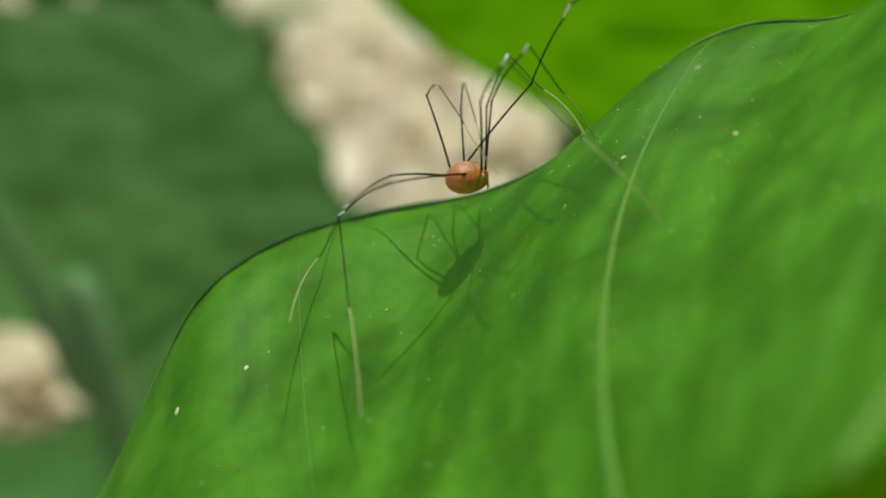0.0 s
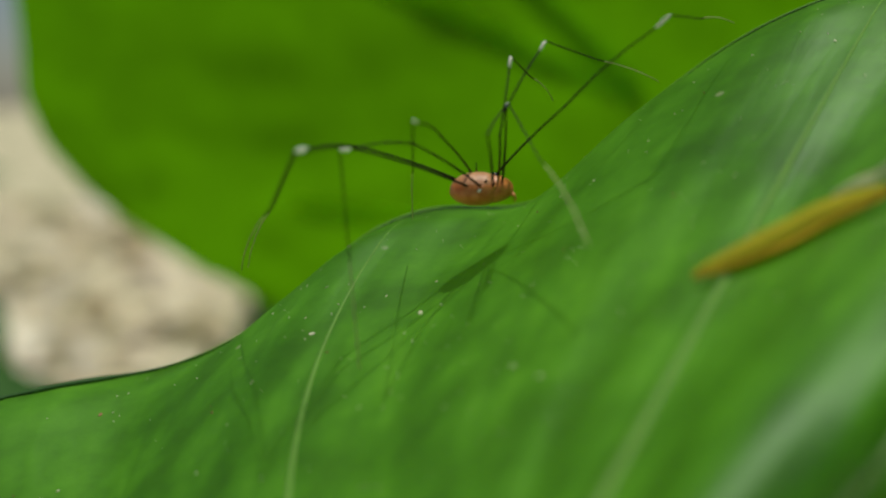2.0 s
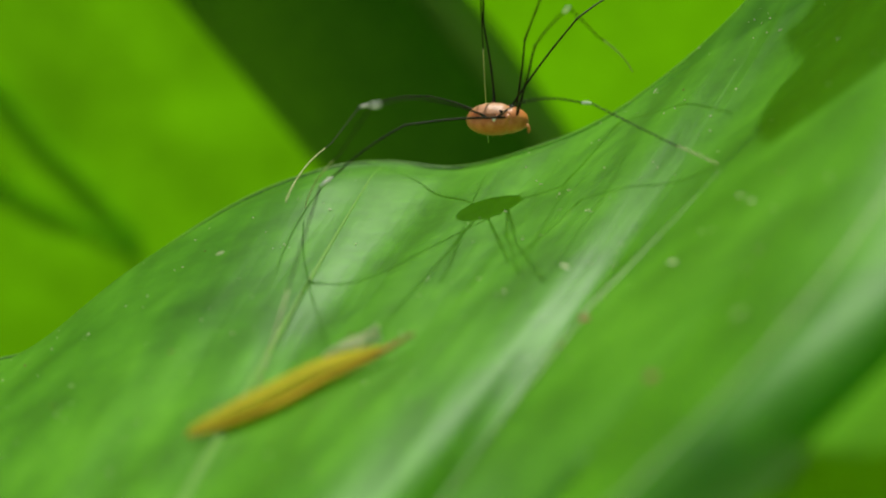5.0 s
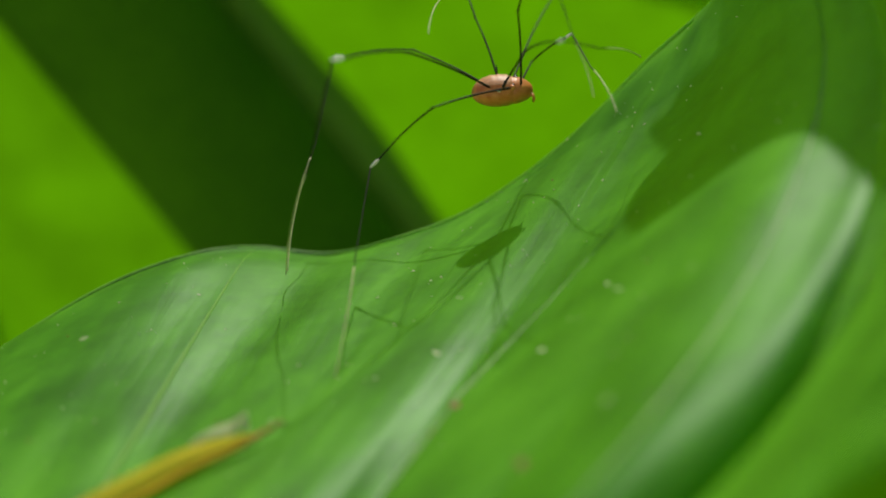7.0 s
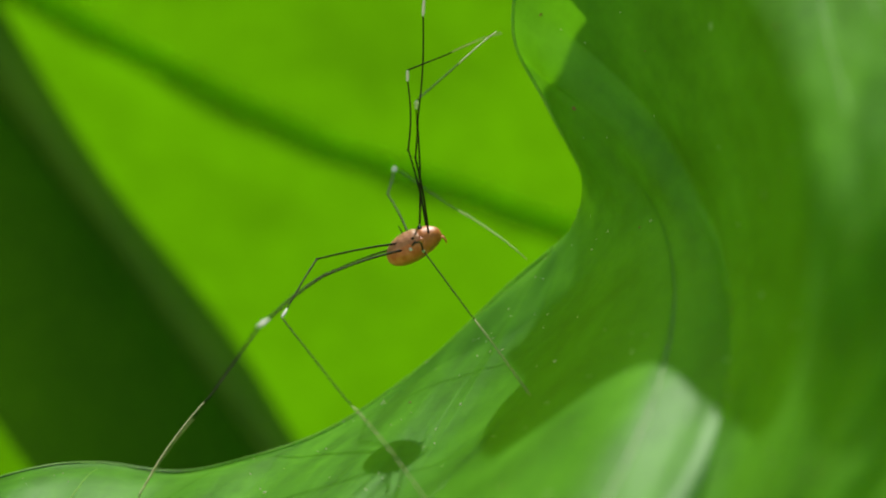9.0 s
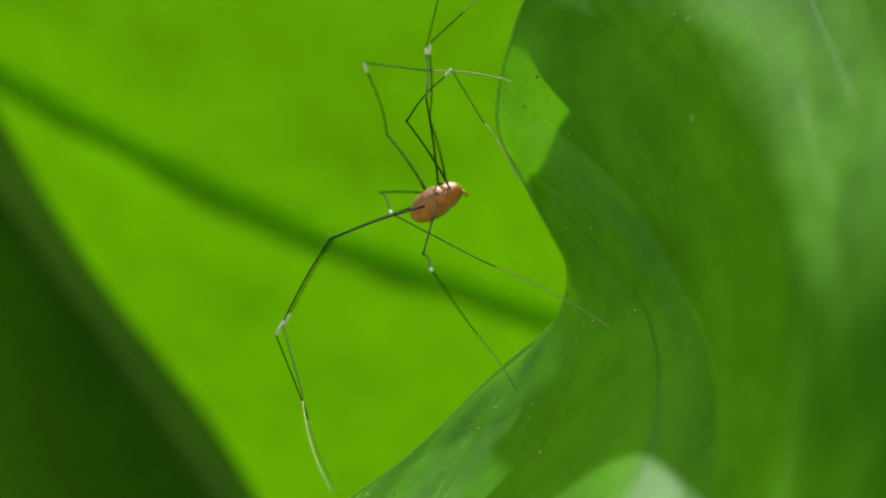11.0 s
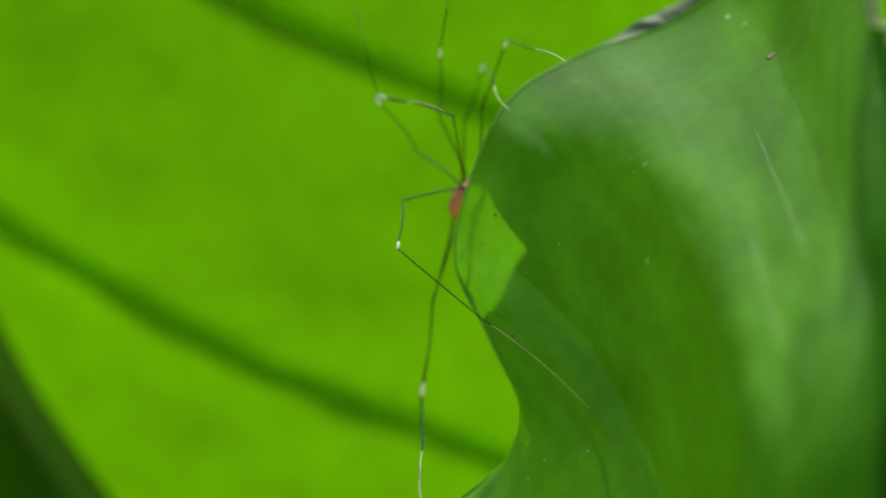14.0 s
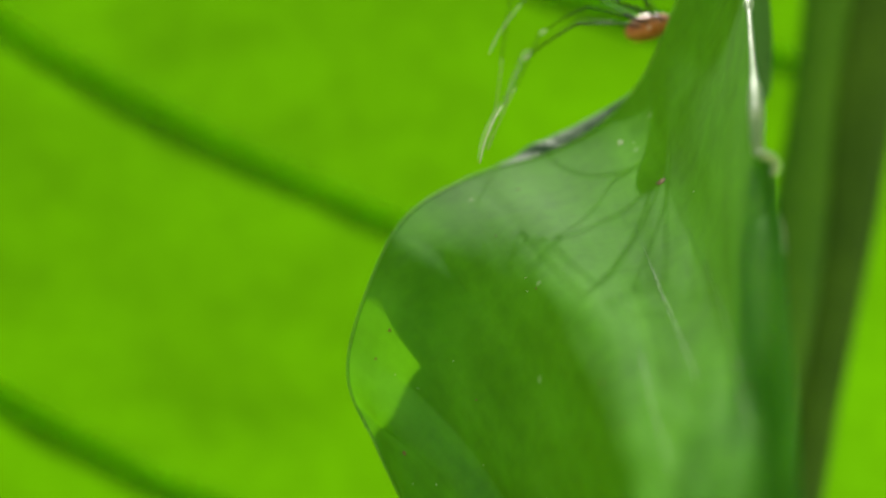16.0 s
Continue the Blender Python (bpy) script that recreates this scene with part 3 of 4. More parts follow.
def undergrowth():
    """Far small leaves, sparse enough for the pale ground to show between them."""
    rng = random.Random(11)
    verts, faces = [], []
    while len(faces) < 2600:
        a, b, d = radians(rng.uniform(-75, -8)), radians(rng.uniform(-26, 16)), rng.uniform(1.6, 3.2)
        clump = noise.noise((a * 7, b * 9, 0.3)) + 0.5 * noise.noise((a * 19, b * 21, 1.7))
        bare = math.exp(-((math.degrees(a) + 31) / 5) ** 2 - ((math.degrees(b) + 8) / 5) ** 2)
        bare += 3 * math.exp(-((math.degrees(a) + 49.5) / 4) ** 2 - ((math.degrees(b) + 17.5) / 3.5) ** 2)
        bare += 2 * math.exp(-((math.degrees(a) + 33) / 4.5) ** 2) * (math.degrees(b) > -3)
        bare -= 0.7 * math.exp(-((math.degrees(a) + 40) / 3.5) ** 2 - ((math.degrees(b) + 4) / 3.5) ** 2)
        if clump - 0.9 * bare < 0.02:
            continue
        c = EYE + d * Vector((math.sin(a) * math.cos(b), math.cos(a) * math.cos(b), math.sin(b)))
        if c.z < 0.05:
            continue
        turn = Euler((rng.uniform(0, 6.3), rng.uniform(0, 6.3), rng.uniform(0, 6.3))).to_matrix()
        r = rng.uniform(0.04, 0.1)
        k = len(verts)
        verts += [c + turn @ Vector(p) * r for p in ((-1, 0, 0), (-0.3, 0.45, 0.1), (0.4, 0.4, 0.1), (1, 0, -0.15), (0.4, -0.4, 0.1), (-0.3, -0.45, 0.1))]
        faces.append(tuple(range(k, k + 6)))
    tagged(mesh_ob("undergrowth", verts, faces, SHADE), "loose sunlit and shaded green undergrowth in the distance", "shrubs", kind="stuff")



def ground_litter():
    """Dry leaves and pale chips strewn over the earth."""
    rng = random.Random(23)
    verts, faces = [], []
    for _ in range(2600):
        a, d = radians(rng.uniform(-62, -12)), rng.uniform(2.2, 14)
        x, y = math.sin(a) * d, math.cos(a) * d
        c = Vector((x, y, 0.05 * noise.noise((x * 0.4, y * 0.4, 0)) + 0.03))
        turn = Euler((rng.uniform(-0.6, 0.6), rng.uniform(-0.6, 0.6), rng.uniform(0, 6.3))).to_matrix()
        r = rng.uniform(0.03, 0.11) * (0.6 + d / 8)
        k = len(verts)
        verts += [c + turn @ Vector(p) * r for p in ((-1, 0, 0), (-0.3, 0.5, 0.15), (0.5, 0.4, 0.1), (1, 0, -0.1), (0.4, -0.45, 0.1), (-0.4, -0.4, 0.15))]
        faces.append(tuple(range(k, k + 6)))
    tagged(mesh_ob("ground_litter", verts, faces, LITTER), "strewn dry leaves and pale chips on the earth", "leaf litter", kind="stuff")


undergrowth()
ground_litter()
slant = [(-0.3400, 0.2700, 1.0700), (-0.3197, 0.2660, 1.0316), (-0.3078, 0.2702, 1.0000), (-0.2959, 0.2706, 0.9680), (-0.2770, 0.2658, 0.9227), (-0.2600, 0.2700, 0.0)]
rod("stem", [p - shrub.location for p in map(Vector, spline(slant, np.linspace(0, 5, 40)))], np.linspace(0.0035, 0.006, 40), STEM, shrub, "pale green slanting stem", 16)
leaf_stalk("thick dark green leaf stalk in the shade", [(-0.0529, 0.2038, 1.2066), (-0.0161, 0.2257, 1.1670), (0.0123, 0.2328, 1.1369), (0.0340, 0.2332, 1.1121), (0.0564, 0.2285, 1.0829), (0.0713, 0.2243, 1.0532)], [0.0155, 0.0165, 0.017, 0.017, 0.0175, 0.018], STALK, (0.0152, 0.005, 0.0144), 0.006)
leaf_stalk("slim dull green stalk beside the broad leaf", [(0.1364, 0.0940, 1.2778), (0.1413, 0.1120, 1.2546), (0.1483, 0.1309, 1.2251), (0.1517, 0.1463, 1.1929), (0.1508, 0.1566, 1.1646), (0.1476, 0.1633, 1.1376)],
           [0.009, 0.0085, 0.0077, 0.0054, 0.005, 0.0047], OLIVE, (-0.0098, -0.0022, 0.0), 0.0046)


# ---- the harvestman ----
# the four leg pairs: where the hip sits on the body, and the lengths of thigh, shin and foot
HIPS = {"N1": (0.0016, -0.0010), "N2": (0.0008, -0.0014), "N3": (-0.0001, -0.0014), "N4": (-0.0010, -0.0012),
        "F1": (0.0016, 0.0010), "F2": (0.0008, 0.0014), "F3": (-0.0001, 0.0014), "F4": (-0.0010, 0.0012)}
LENGTHS = {"N1": (0.0078, 0.0072, 0.0140), "N2": (0.0098, 0.0088, 0.0228), "N3": (0.0085, 0.0075, 0.0172), "N4": (0.0107, 0.0100, 0.0220),
           "F1": (0.0078, 0.0072, 0.0140), "F2": (0.0105, 0.0110, 0.0140), "F3": (0.0085, 0.0075, 0.0204), "F4": (0.0107, 0.0100, 0.0260)}


def harvestman():
    h = thing("harvestman", "harvestman with an orange oval body and long thin dark legs", "harvestman")
    # abdomen and head end in one shell, with faint rings across the back
    nu, nv, verts = 60, 40, []
    for i in range(nu + 1):
        x = -1 + 2 * i / nu
        r = max(0.0, 1 - x * x) ** (0.52 if x < 0 else 0.4)
        wide, high = (1 - 0.12 * x), (1 - 0.14 * x)
        ring = 1 - 0.018 * (0.5 + 0.5 * math.cos(x * 26)) * (1 if x < 0.35 else 0)
        for j in range(nv):
            a = 2 * math.pi * j / nv
            z = math.sin(a)
            waist = 1 - 0.06 * math.exp(-((x - 0.32) / 0.07) ** 2)
            verts.append((x * 0.0029, r * wide * 0.0018 * math.cos(a) * waist, r * high * z * (0.00165 if z > 0 else 0.00135) * ring * waist))
    faces = [(i * nv + j, i * nv + (j + 1) % nv, (i + 1) * nv + (j + 1) % nv, (i + 1) * nv + j) for i in range(nu) for j in range(nv)]
    verts = [tuple(0.95 * c for c in v) for v in verts]
    mesh_ob("body", verts, faces, BODY, h, "rounded orange-brown shell")
    back = [(x, y * 1.012, z * 1.012) for x, y, z in verts]
    mesh_ob("back_plate", back, [f for f in faces if all(verts[k][2] > 0.00062 and verts[k][0] < 0.0009 for k in f)], BACK, h, "paler pinkish-brown back")
    for x, y, z, r in ((0.0012, -0.0003, 0.00125, 0.00024), (0.0012, 0.0003, 0.00125, 0.00024)):
        bead("eye", (x, y, z), r, BLACK, h)
    for x, y, z in ((0.0002, -0.0013, 0.0009), (0.0009, -0.0013, 0.0006), (0.0016, -0.0009, 0.0005)):
        bead("dark_spot", (x, y, z), 0.00017, BLACK, h)
    bead("white_spot", (-0.0004, -0.0016, 0.0002), 0.00019, WHITE, h)
    rod("spine", [(-0.0004, 0, 0.0015), (-0.0004, 0, 0.0024)], [0.00009, 0.00004], BLACK, h, "", 6)
    for side in (-1, 1):
        rod("palp", [(0.0025, side * 0.0005, -0.0002), (0.0027, side * 0.0007, -0.0004), (0.0028, side * 0.0007, -0.0007), (0.0027, side * 0.0006, -0.001)],
            [0.00014, 0.00012, 0.0001, 0.00006], BODY, h, "short orange feeler beside the mouth", 8)
    legs = {}
    for key in HIPS:
        f, s, m = LENGTHS[key]
        bead("hip_joint", (HIPS[key][0], HIPS[key][1], 0.0004), 0.0003, BODY, h)
        thigh = limb("thigh", f, 0.00011, 0.00008, 0.0002, LEG, h)
        bead("knee", (0, 0, f), 0.00013, LEG, thigh)
        shin = limb("shin", s * 0.86, 0.000085, 0.00007, 0.0003, LEG, h)
        n = 8
        rod("white_joint", [(0, 0, s * (0.86 + 0.14 * k / n)) for k in range(n + 1)], [0.00009 + 0.00006 * math.sin(math.pi * k / n) for k in range(n + 1)], WHITE, shin, "white swollen joint", 8)
        foot = limb("foot", m, 0.000065, 0.000055, 0.0, LEG, h, 0.0, 0.5, m)
        pale = limb("pale_tip", m, 0.000062, 0.00005, 0.0, PALE, foot, 0.5, 1.0, m)
        tagged(pale, "pale yellowish curved tip")
        legs[key] = (thigh, shin, foot)
    return h, legs


def bead(name, at, r, material, parent):
    bm = bmesh.new()
    bmesh.ops.create_uvsphere(bm, u_segments=12, v_segments=8, radius=r)
    me = bpy.data.meshes.new(name)
    bm.to_mesh(me)
    bm.free()
    me.materials.append(material)
    me.polygons.foreach_set("use_smooth", [True] * len(me.polygons))
    ob = new(name, me)
    ob.parent, ob.location = parent, at
    return ob


def limb(name, length, r0, r1, bow, material, parent, start=0.0, end=1.0, arch=0.0):
    """A thin leg piece from its joint along z; a foot arches and its tip curls."""
    n, pts = 24, []
    for k in range(n + 1):
        t = start + (end - start) * k / n
        x = bow * math.sin(math.pi * t)
        if arch:
            x = arch * 0.08 * max(0.0, t - 0.45) * (1 - t) / 0.3
        pts.append((x, 0, length * t))
    return rod(name, pts, [r0 + (r1 - r0) * k / n for k in range(n + 1)], material, parent, "", 8)


H, LEGS = harvestman()

# specks of chaff that sift down behind the margin: seconds, and the place at that time
DROPS = [(2.9, 0.0059, 0.1209, 1.1151), (3.0, 0.0113, 0.1202, 1.1178), (3.0, 0.0193, 0.1195, 1.1150),
         (3.5, 0.0142, 0.1206, 1.1121), (3.5, 0.0211, 0.1196, 1.1116)]


def falling_chip(k):
    """A thin bent flake, a millimetre or two long."""
    long, wide = 0.0008 - 0.00008 * k, 0.0003 + 0.00004 * (k % 3)
    verts = []
    for top in (0, 1):
        for i in range(7):
            a = 2 * math.pi * i / 7
            x, y = math.cos(a) * (1 + 0.15 * math.sin(3 * i + k)), math.sin(a) * (1 + 0.2 * math.cos(2 * i + k))
            verts.append((x * long, y * wide, 0.00012 * x * x + 0.00006 * top))
    faces = [tuple(range(7))[::-1], tuple(range(7, 14))] + [(i, (i + 1) % 7, 7 + (i + 1) % 7, 7 + i) for i in range(7)]
    ob = mesh_ob("falling_chip", verts, faces, DUST, None, "", False)
    return tagged(ob, "tiny pale flake of chaff sinking through the air", "plant litter", "falling chips")


CHIPS = [falling_chip(k) for k in range(len(DROPS))]


# ---- what moves ----
# seconds, the body's place and its three angles
NEAR = 0.925
BODY_ROWS = [
    (0.0, -0.0508, 0.0940, 1.0786, -5, 11, 94),
    (0.5, -0.0453, 0.0961, 1.0796, -1, 8, 72),
    (1.0, -0.0407, 0.0977, 1.0823, -3, 2, 52),
    (1.5, -0.0309, 0.1012, 1.0883, 1, 6, 34),
    (2.0, -0.0234, 0.1025, 1.0915, 3, -0, 20),
    (2.5, -0.0135, 0.1036, 1.0965, 6, 4, 12),
    (3.0, -0.0071, 0.1037, 1.0982, 8, 4, 7),
    (3.5, 0.0030, 0.1055, 1.1006, 8, -1, 2),
    (4.0, 0.0134, 0.1064, 1.1071, 9, 1, -4),
    (6.5, 0.0277, 0.1062, 1.1168, 11, -5, -11),
    (7.0, 0.0312, 0.1045, 1.1221, 14, -5, -14),
    (7.5, 0.0317, 0.1045, 1.1231, 19, -7, -18),
    (8.0, 0.0330, 0.1041, 1.1246, 21, -14, -21),
    (8.5, 0.0345, 0.1034, 1.1267, 25, -20, -25),
    (9.0, 0.0352, 0.1030, 1.1285, 27, -30, -29),
    (11.5, 0.0382, 0.1011, 1.1449, 28, -37, -24),
    (12.0, 0.0384, 0.1008, 1.1498, 25, -47, -22),
    (12.5, 0.0409, 0.1002, 1.1531, 21, -58, -19),
    (13.0, 0.0436, 0.0996, 1.1542, 23, -61, -22),
    (13.5, 0.0432, 0.0997, 1.1565, 24, -61, -23),
    (14.0, 0.0440, 0.1002, 1.1572, 26, -61, -26),
    (14.5, 0.0437, 0.0991, 1.1614, 28, -56, -28),
    (15.0, 0.0482, 0.0927, 1.1689, 37, -30, -29),
    (15.5, 0.0539, 0.0862, 1.1741, 40, -8, -31),
    (16.0, 0.0608, 0.0740, 1.1827, 42, -15, -37),
]
# seconds, then heading and rise of thigh, shin and foot
LEG_ROWS = {
    "N4": [
        (0, -103, 8, 153, -23, -56, -32), (0.5, -107, 1, 155, -32, -72, -23), (1, -94, 2, -88, 2, 127, -23),
        (1.5, -127, 19, -107, -3, 138, -51), (2, -136, 20, -101, 3, 127, -30), (2.5, -119, 21, -112, 0, 115, -46),
        (3, -108, 18, 149, 17, 112, -21), (3.5, -132, 10, 135, -9, -86, -26), (4, -127, 6, -125, -3, 108, -25),
        (6.5, -130, -3, -134, -23, 90, -22), (7, -146, 6, -140, -15, 93, -45), (7.5, -146, 2, -141, -18, 95, -47),
        (8, -148, -5, -141, -23, 101, -44), (8.5, -151, -15, -139, -30, 110, -40), (9, -151, -25, -140, -36, 108, -36),
        (11.5, 178, -31, 153, -71, 47, -24), (12, 151, -45, -99, -82, 60, -18), (12.5, 116, -61, 77, -47, -103, -50),
        (13, 77, -30, 106, -69, -114, -57), (13.5, 104, -63, 72, -53, -104, -53), (14, 100, -64, 77, -72, -108, -46),
        (14.5, 100, -62, 70, -64, -102, -48), (15, 139, -29, 110, -58, -89, -43), (15.5, 176, 2, 148, -17, 84, -65),
        (16, -172, -28, 92, 12, -145, -64),
    ],
    "N3": [
        (0, -57, 55, -42, 31, 7, -49), (0.5, -78, 61, -57, 35, 8, -60), (1, -85, 55, -68, 28, 26, -69),
        (1.5, -105, 42, -94, 10, 55, -82), (2, -124, 29, -122, -1, 68, -86), (2.5, -140, 2, -163, -19, -139, -70),
        (3, -158, -13, -165, -30, -143, -53), (3.5, -96, 8, 96, -21, -79, -21), (4, -85, -2, 71, -1, -82, -20),
        (6.5, -92, 13, -79, -1, 55, 4), (7, -94, 10, -85, -6, 47, 8), (7.5, -96, 14, 48, 14, -53, -48),
        (8, -101, 9, 53, 13, -52, -50), (8.5, -97, -11, 63, 8, -74, -42), (9, -107, -13, 65, 9, -52, -50),
        (11.5, -128, -60, -107, -25, 47, -10), (12, -130, -40, -117, -28, 42, 10), (12.5, 91, 31, -134, -18, -81, -28),
        (13, 116, 40, 160, 47, -88, -30), (13.5, 153, 37, 145, 52, -66, -34), (14, 135, 43, 178, 44, -82, -31),
        (14.5, -159, 14, 97, 57, -69, -30), (15, -163, 16, 116, 49, -65, -58), (15.5, -163, 13, 123, 35, -71, -78),
        (16, -179, -11, 98, 10, 162, -72),
    ],
    "N2": [
        (0, 113, 28, 98, 27, -49, -13), (0.5, 101, 30, 79, 13, -39, -9), (1, 105, 33, 101, 21, -41, -21),
        (1.5, -63, 29, 82, 9, -55, -13), (2, -80, 29, 90, 15, -64, -25), (2.5, -90, 21, 102, -2, -81, -28),
        (3, -87, -4, 92, -4, -83, -14), (3.5, -112, -1, 104, -17, -88, -22), (4, -172, -7, -144, -34, -107, -43),
        (6.5, -133, -9, 108, -13, -107, -50), (7, -152, -19, 120, -30, -110, -54), (7.5, -156, -22, 121, -31, -111, -53),
        (8, 131, -20, -165, -48, -110, -49), (8.5, 139, -32, 156, -57, -107, -36), (9, 148, -10, -131, -49, -54, -44),
        (11.5, 111, 18, -94, -31, -33, -27), (12, -147, -21, -97, -38, -48, -37), (12.5, -164, -28, -101, -48, -43, -37),
        (13, -167, -31, -117, -51, -49, -39), (13.5, -168, -28, -107, -57, -43, -42), (14, -167, -29, -112, -58, -26, -39),
        (14.5, -164, -36, -106, -69, -29, -46), (15, -176, -42, -150, -80, -108, -50), (15.5, 130, 58, 117, 32, -97, -66),
        (16, 129, 42, 157, 4, 134, -84),
    ],
    "N1": [
        (0, -45, 61, -24, 42, 84, -44), (0.5, -19, 77, -31, 43, 59, -32), (1, -68, 64, -48, 31, 81, -34),
        (1.5, -55, 63, -28, 41, 45, -35), (2, -71, 57, 56, 49, 52, -15), (2.5, -48, 45, 49, 26, -55, -37),
        (3, -74, 52, -52, 27, 72, -42), (3.5, -89, 68, -61, 36, 48, -33), (4, -68, 52, -66, 15, 56, -29),
        (6.5, -114, 30, -104, 21, 43, 12), (7, -112, 43, -101, 14, 40, 15), (7.5, -102, 73, -79, 41, 1, -4),
        (8, -122, 72, -83, 30, 0, -12), (8.5, -134, 70, -85, 29, 11, -19), (9, -126, 46, -110, 22, 28, 45),
        (11.5, -162, 37, 11, 53, -65, -63), (12, -146, 29, 12, 81, -74, -33), (12.5, -158, 49, -92, 71, -71, -35),
        (13, -121, 59, -90, 53, -88, -35), (13.5, -161, 46, -125, 71, -61, -40), (14, -113, 57, -87, 50, -85, -39),
        (14.5, -156, 38, -103, 53, -51, -50), (15, -134, 51, -105, 21, -34, -38), (15.5, -144, 47, -106, 46, -56, -48),
        (16, -168, -16, 144, 69, -77, -42),
    ],
    "F1": [
        (0, 116, 41, 114, 16, -54, -30), (0.5, 123, 33, 120, 20, -68, -41), (1, -61, 70, -47, 43, 83, -29),
        (1.5, -73, 46, 104, 36, 92, 29), (2, -76, 34, 83, 62, 85, -16), (2.5, -13, 81, 70, 35, 89, -13),
        (3, -73, 26, 47, 37, 70, 8), (3.5, -79, 28, 43, 43, 57, 9), (4, -57, 59, -88, 36, 65, 18),
        (6.5, -118, 26, -77, 24, 52, 3), (7, 63, 29, -78, 10, -89, -40), (7.5, -2, 72, 0, 40, -66, -30),
        (8, 146, 66, -143, 82, -83, -16), (8.5, 144, 76, -113, 68, -86, -12), (9, -150, 65, -118, 67, -76, -5),
        (11.5, 140, 74, -120, 59, -90, 0), (12, -145, 55, 179, 67, -115, -7), (12.5, -151, 53, -153, 47, -114, -1),
        (13, -159, 46, -140, 51, -117, 18), (13.5, -91, 48, -97, 53, -83, -29), (14, -158, 48, -118, 55, -109, -1),
        (14.5, -81, 50, -74, 43, -64, -18), (15, -81, 46, -55, 24, -91, -34), (15.5, -32, 76, -110, 13, -82, -53),
        (16, 125, 64, -131, -5, -96, -49),
    ],
    "F2": [
        (0, 41, 44, -39, 40, 88, 9), (0.5, 43, 46, 18, 47, 65, 17), (1, 22, 45, 13, 39, 61, 0),
        (1.5, -69, 36, 114, 29, 107, 32), (2, -27, 38, 1, 39, 71, -1), (2.5, -72, 42, 89, 32, 84, 28),
        (3, -63, 26, 73, 20, 60, 10), (3.5, -73, 28, 64, 24, 51, 20), (4, -59, 32, 47, 23, -55, -6),
        (6.5, 70, 38, 50, 32, -67, -4), (7, 59, 40, 55, 39, -73, -62), (7.5, 69, 70, 76, 61, -85, 8),
        (8, -98, 71, 71, 71, -76, -6), (8.5, -110, 69, -86, 63, -84, -8), (9, -120, 68, -109, 64, -81, -15),
        (11.5, -121, 23, 74, 42, -109, 14), (12, -125, 11, 91, 49, -122, -8), (12.5, -129, 15, 97, 52, -115, -1),
        (13, -135, 17, 98, 46, -125, 3), (13.5, -137, 12, 110, 55, -118, -10), (14, -123, 18, 124, 28, -120, 3),
        (14.5, -132, 4, 132, 59, -120, -12), (15, -117, 34, 79, 70, -120, -1), (15.5, -133, 24, 49, 72, -100, -26),
        (16, -137, -23, 88, 67, -107, -34),
    ],
    "F3": [
        (0, 137, 52, 111, 1, -48, -16), (0.5, 102, 32, 110, 39, -58, -14), (1, 81, 51, 98, 39, -52, -18),
        (1.5, -82, 40, -81, 32, 96, -24), (2, -100, 31, -92, 12, 107, -27), (2.5, -76, 47, -73, 28, 80, -13),
        (3, -93, 44, -89, 26, 85, -16), (3.5, -173, 50, -134, 30, 91, -25), (4, -98, 37, -90, 18, 73, -12),
        (6.5, 110, 30, 118, 34, -113, -31), (7, 109, 59, 103, 48, -110, -31), (7.5, 79, 29, 85, 30, -87, -38),
        (8, 103, 42, 84, 28, -76, -54), (8.5, 94, 51, 64, 47, -77, -34), (9, 96, 45, 67, 39, -58, -35),
        (11.5, 161, 55, -156, 58, -65, -21), (12, -164, 46, 173, 70, -62, -33), (12.5, 157, 59, 117, 76, -76, -36),
        (13, -147, 54, 132, 84, -86, -35), (13.5, 160, 67, 137, 78, -82, -40), (14, -117, 77, -27, 77, -103, -45),
        (14.5, -166, 76, 7, 81, -86, -43), (15, 179, 72, 51, 79, -81, -63), (15.5, -167, 38, -168, 34, 7, -79),
        (16, 109, 50, 176, 26, -171, -65),
    ],
    "F4": [
        (0, 151, -6, 157, -25, -68, -8), (0.5, -85, 29, -83, 9, 122, -26), (1, -87, 27, -80, 9, 118, -29),
        (1.5, -120, 19, -108, -3, 131, -47), (2, -132, 20, -102, 3, 124, -27), (2.5, 141, 22, 151, 1, -82, -37),
        (3, 120, 20, 168, 20, -86, -19), (3.5, 137, 13, 144, -11, -86, -26), (4, 120, 15, 133, 5, -107, -26),
        (6.5, 106, 15, 124, -15, -106, -28), (7, 125, 26, 130, 2, -113, -59), (7.5, 124, 21, 130, -3, -118, -63),
        (8, 123, 13, 127, -9, -126, -59), (8.5, 120, 2, 119, -16, -135, -53), (9, 115, -7, 118, -25, -131, -45),
        (11.5, 127, -12, 128, -66, -81, -42), (12, 118, -29, 71, -61, -96, -38), (12.5, 102, -58, 74, -40, -105, -45),
        (13, 70, -23, 106, -69, -114, -50), (13.5, 81, -43, 74, -63, -106, -47), (14, 91, -66, 71, -53, -109, -42),
        (14.5, 91, -64, 67, -49, -104, -44), (15, 138, -30, 107, -59, -93, -40), (15.5, 148, 26, 147, -17, 92, -71),
        (16, 102, 36, 98, 6, -144, -63),
    ],
}


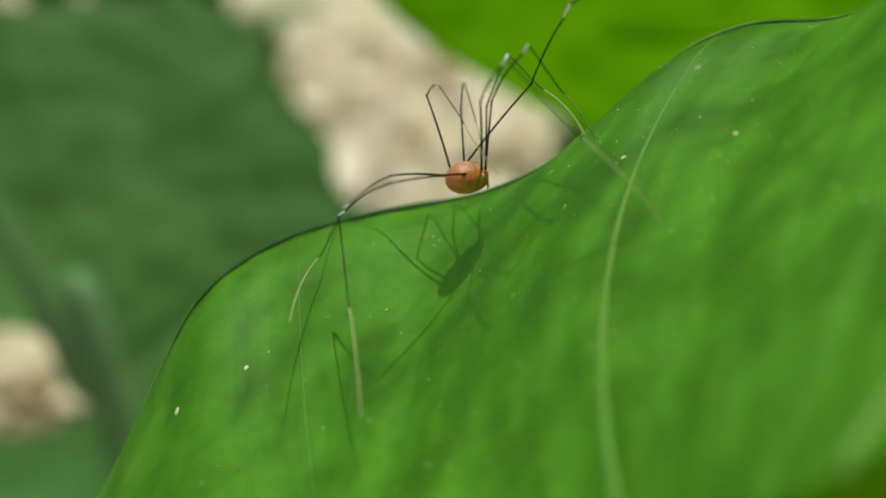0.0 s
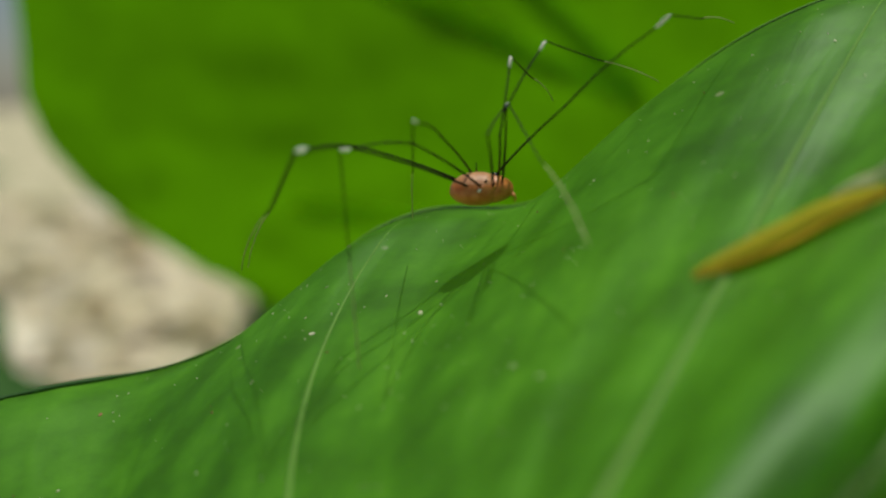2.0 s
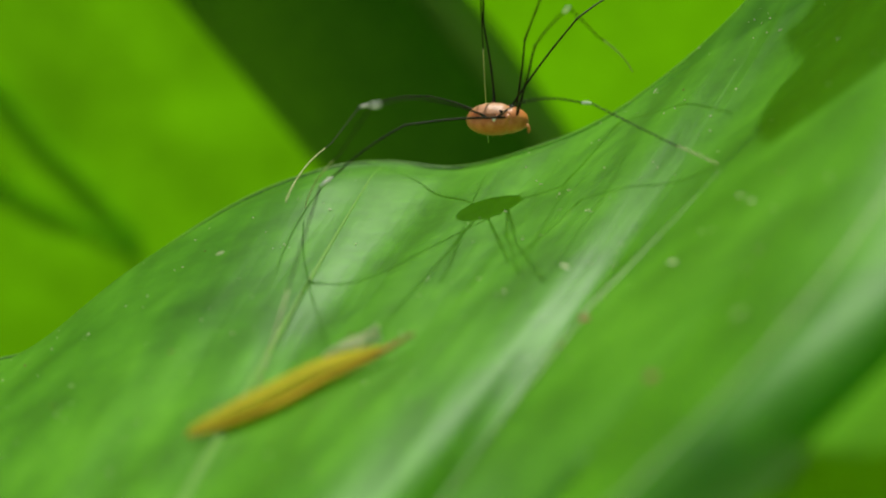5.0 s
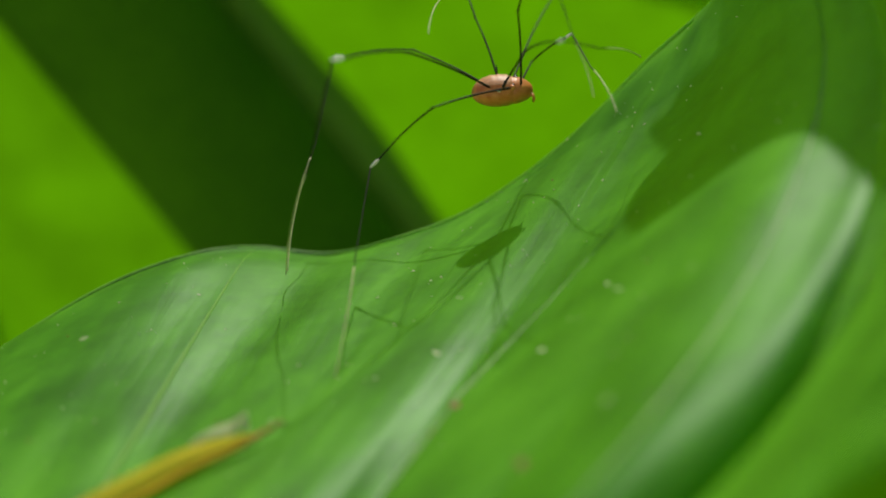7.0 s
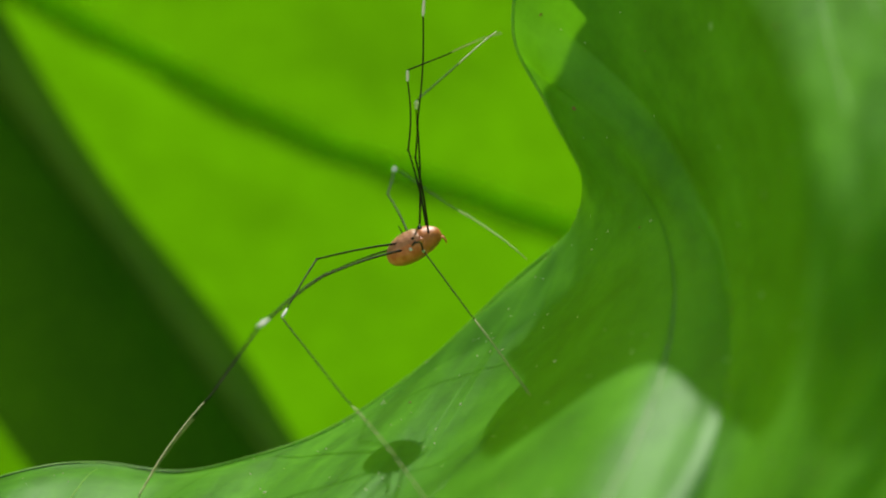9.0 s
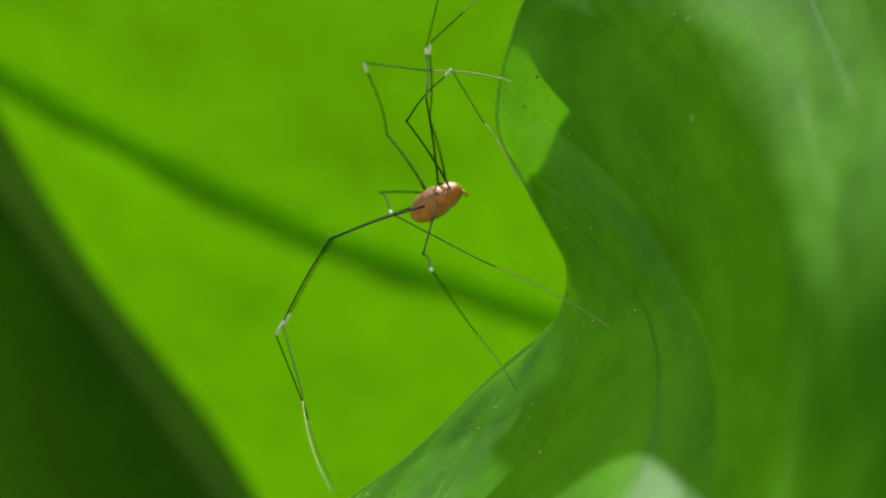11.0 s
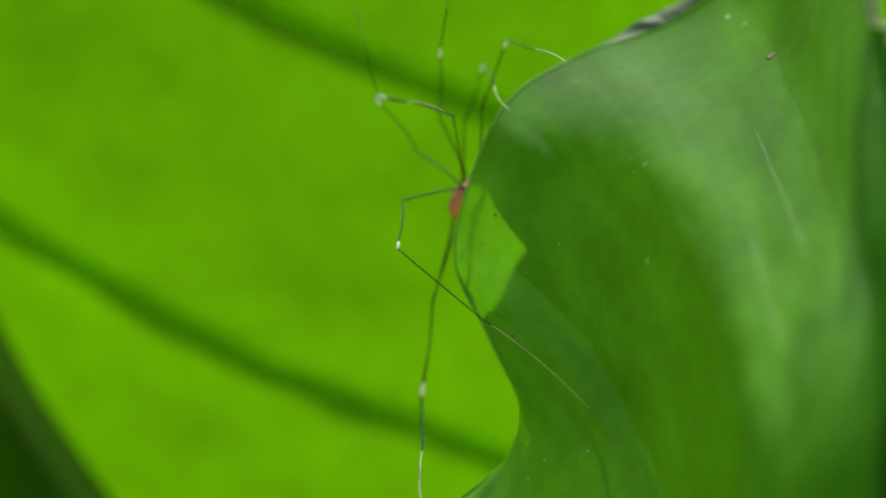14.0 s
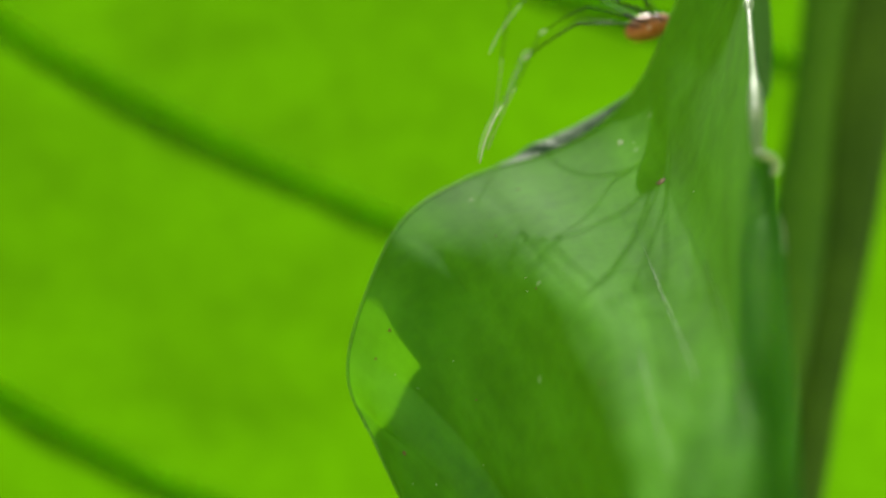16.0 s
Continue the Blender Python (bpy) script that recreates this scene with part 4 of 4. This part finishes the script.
def glide(times, values, t):
    """A smooth value at t between the given times."""
    v = np.asarray(values, float)
    i = int(np.clip(np.searchsorted(times, t, side="right") - 1, 0, len(times) - 2))
    h = times[i + 1] - times[i]
    f = (t - times[i]) / h

    def slope(k):
        if k <= 0 or k >= len(times) - 1:
            return np.zeros_like(v[0])
        return (v[k + 1] - v[k - 1]) / (times[k + 1] - times[k - 1])

    return ((1 + 2 * f) * (1 - f) ** 2 * v[i] + f * (1 - f) ** 2 * h * slope(i)
            + f * f * (3 - 2 * f) * v[i + 1] + f * f * (f - 1) * h * slope(i + 1))


def way(heading, rise):
    a, b = radians(heading), radians(rise)
    return (math.cos(a) * math.cos(b), math.sin(a) * math.cos(b), math.sin(b))


def stand(at, d, out):
    """A pose at a place whose z runs along d and whose x leans to out."""
    z = Vector(d).normalized()
    x = (out - z * out.dot(z)).normalized()
    m = Matrix((x, z.cross(x), z)).transposed().to_4x4()
    m.translation = at
    return m


def motions():
    steps = [i / 10 for i in range(161)]
    for k, (chip, (when, x, y, z)) in enumerate(zip(CHIPS, DROPS)):
        walk(chip, [(t, pose(x + 0.0006 * math.sin(t * 1.3 + k), y, z - 0.029 * (t - when), 60 + 20 * math.sin(t + 2 * k), 25 * math.sin(1.4 * t + k), 40 * k + 30 * math.sin(0.8 * t))) for t in steps[::5]])
    H.scale = (NEAR,) * 3
    times = [r[0] for r in BODY_ROWS]
    # at the end it climbs on the far side of the lobe
    spots = [EYE + (Vector(r[1:4]) - EYE) * np.interp(r[0], (11.5, 13, 14.5, 15, 15.5, 16), (NEAR, 0.95, 0.97, 1.02, 1.01, 1.0)) for r in BODY_ROWS]
    ahead = [Euler([radians(a) for a in r[4:]]).to_matrix() @ Vector((1, 0, 0)) for r in BODY_ROWS]
    above = [Euler([radians(a) for a in r[4:]]).to_matrix() @ Vector((0, 0, 1)) for r in BODY_ROWS]
    poses = {}
    for t in steps:
        x = Vector(glide(times, ahead, t)).normalized()
        z = Vector(glide(times, above, t))
        z = (z - x * z.dot(x)).normalized()
        m = Matrix((x, z.cross(x), z)).transposed().to_4x4()
        m.translation = glide(times, spots, t)
        poses[t] = m
    walk(H, [(t, poses[t]) for t in steps])
    for key, pieces in LEGS.items():
        rows = LEG_ROWS[key]
        ways = [[way(*r[1 + 2 * k:3 + 2 * k]) for r in rows] for k in range(3)]
        keyed = [[], [], []]
        for t in steps:
            whole = poses[t] @ Matrix.Scale(NEAR, 4)
            back = whole.inverted()
            at = whole @ Vector((*HIPS[key], 0.0004))
            out = (at - poses[t].translation).normalized() + Vector((0, 0, 0.4))
            for k in range(3):
                d = Vector(glide(times, ways[k], t)).normalized()
                side = Vector((0.3, -0.2, 1.0)) if k < 2 else out
                keyed[k].append((t, back @ stand(at, d, side)))
                at = at + d * LENGTHS[key][k] * NEAR
        for piece, rows_of in zip(pieces, keyed):
            walk(piece, rows_of)


motions()
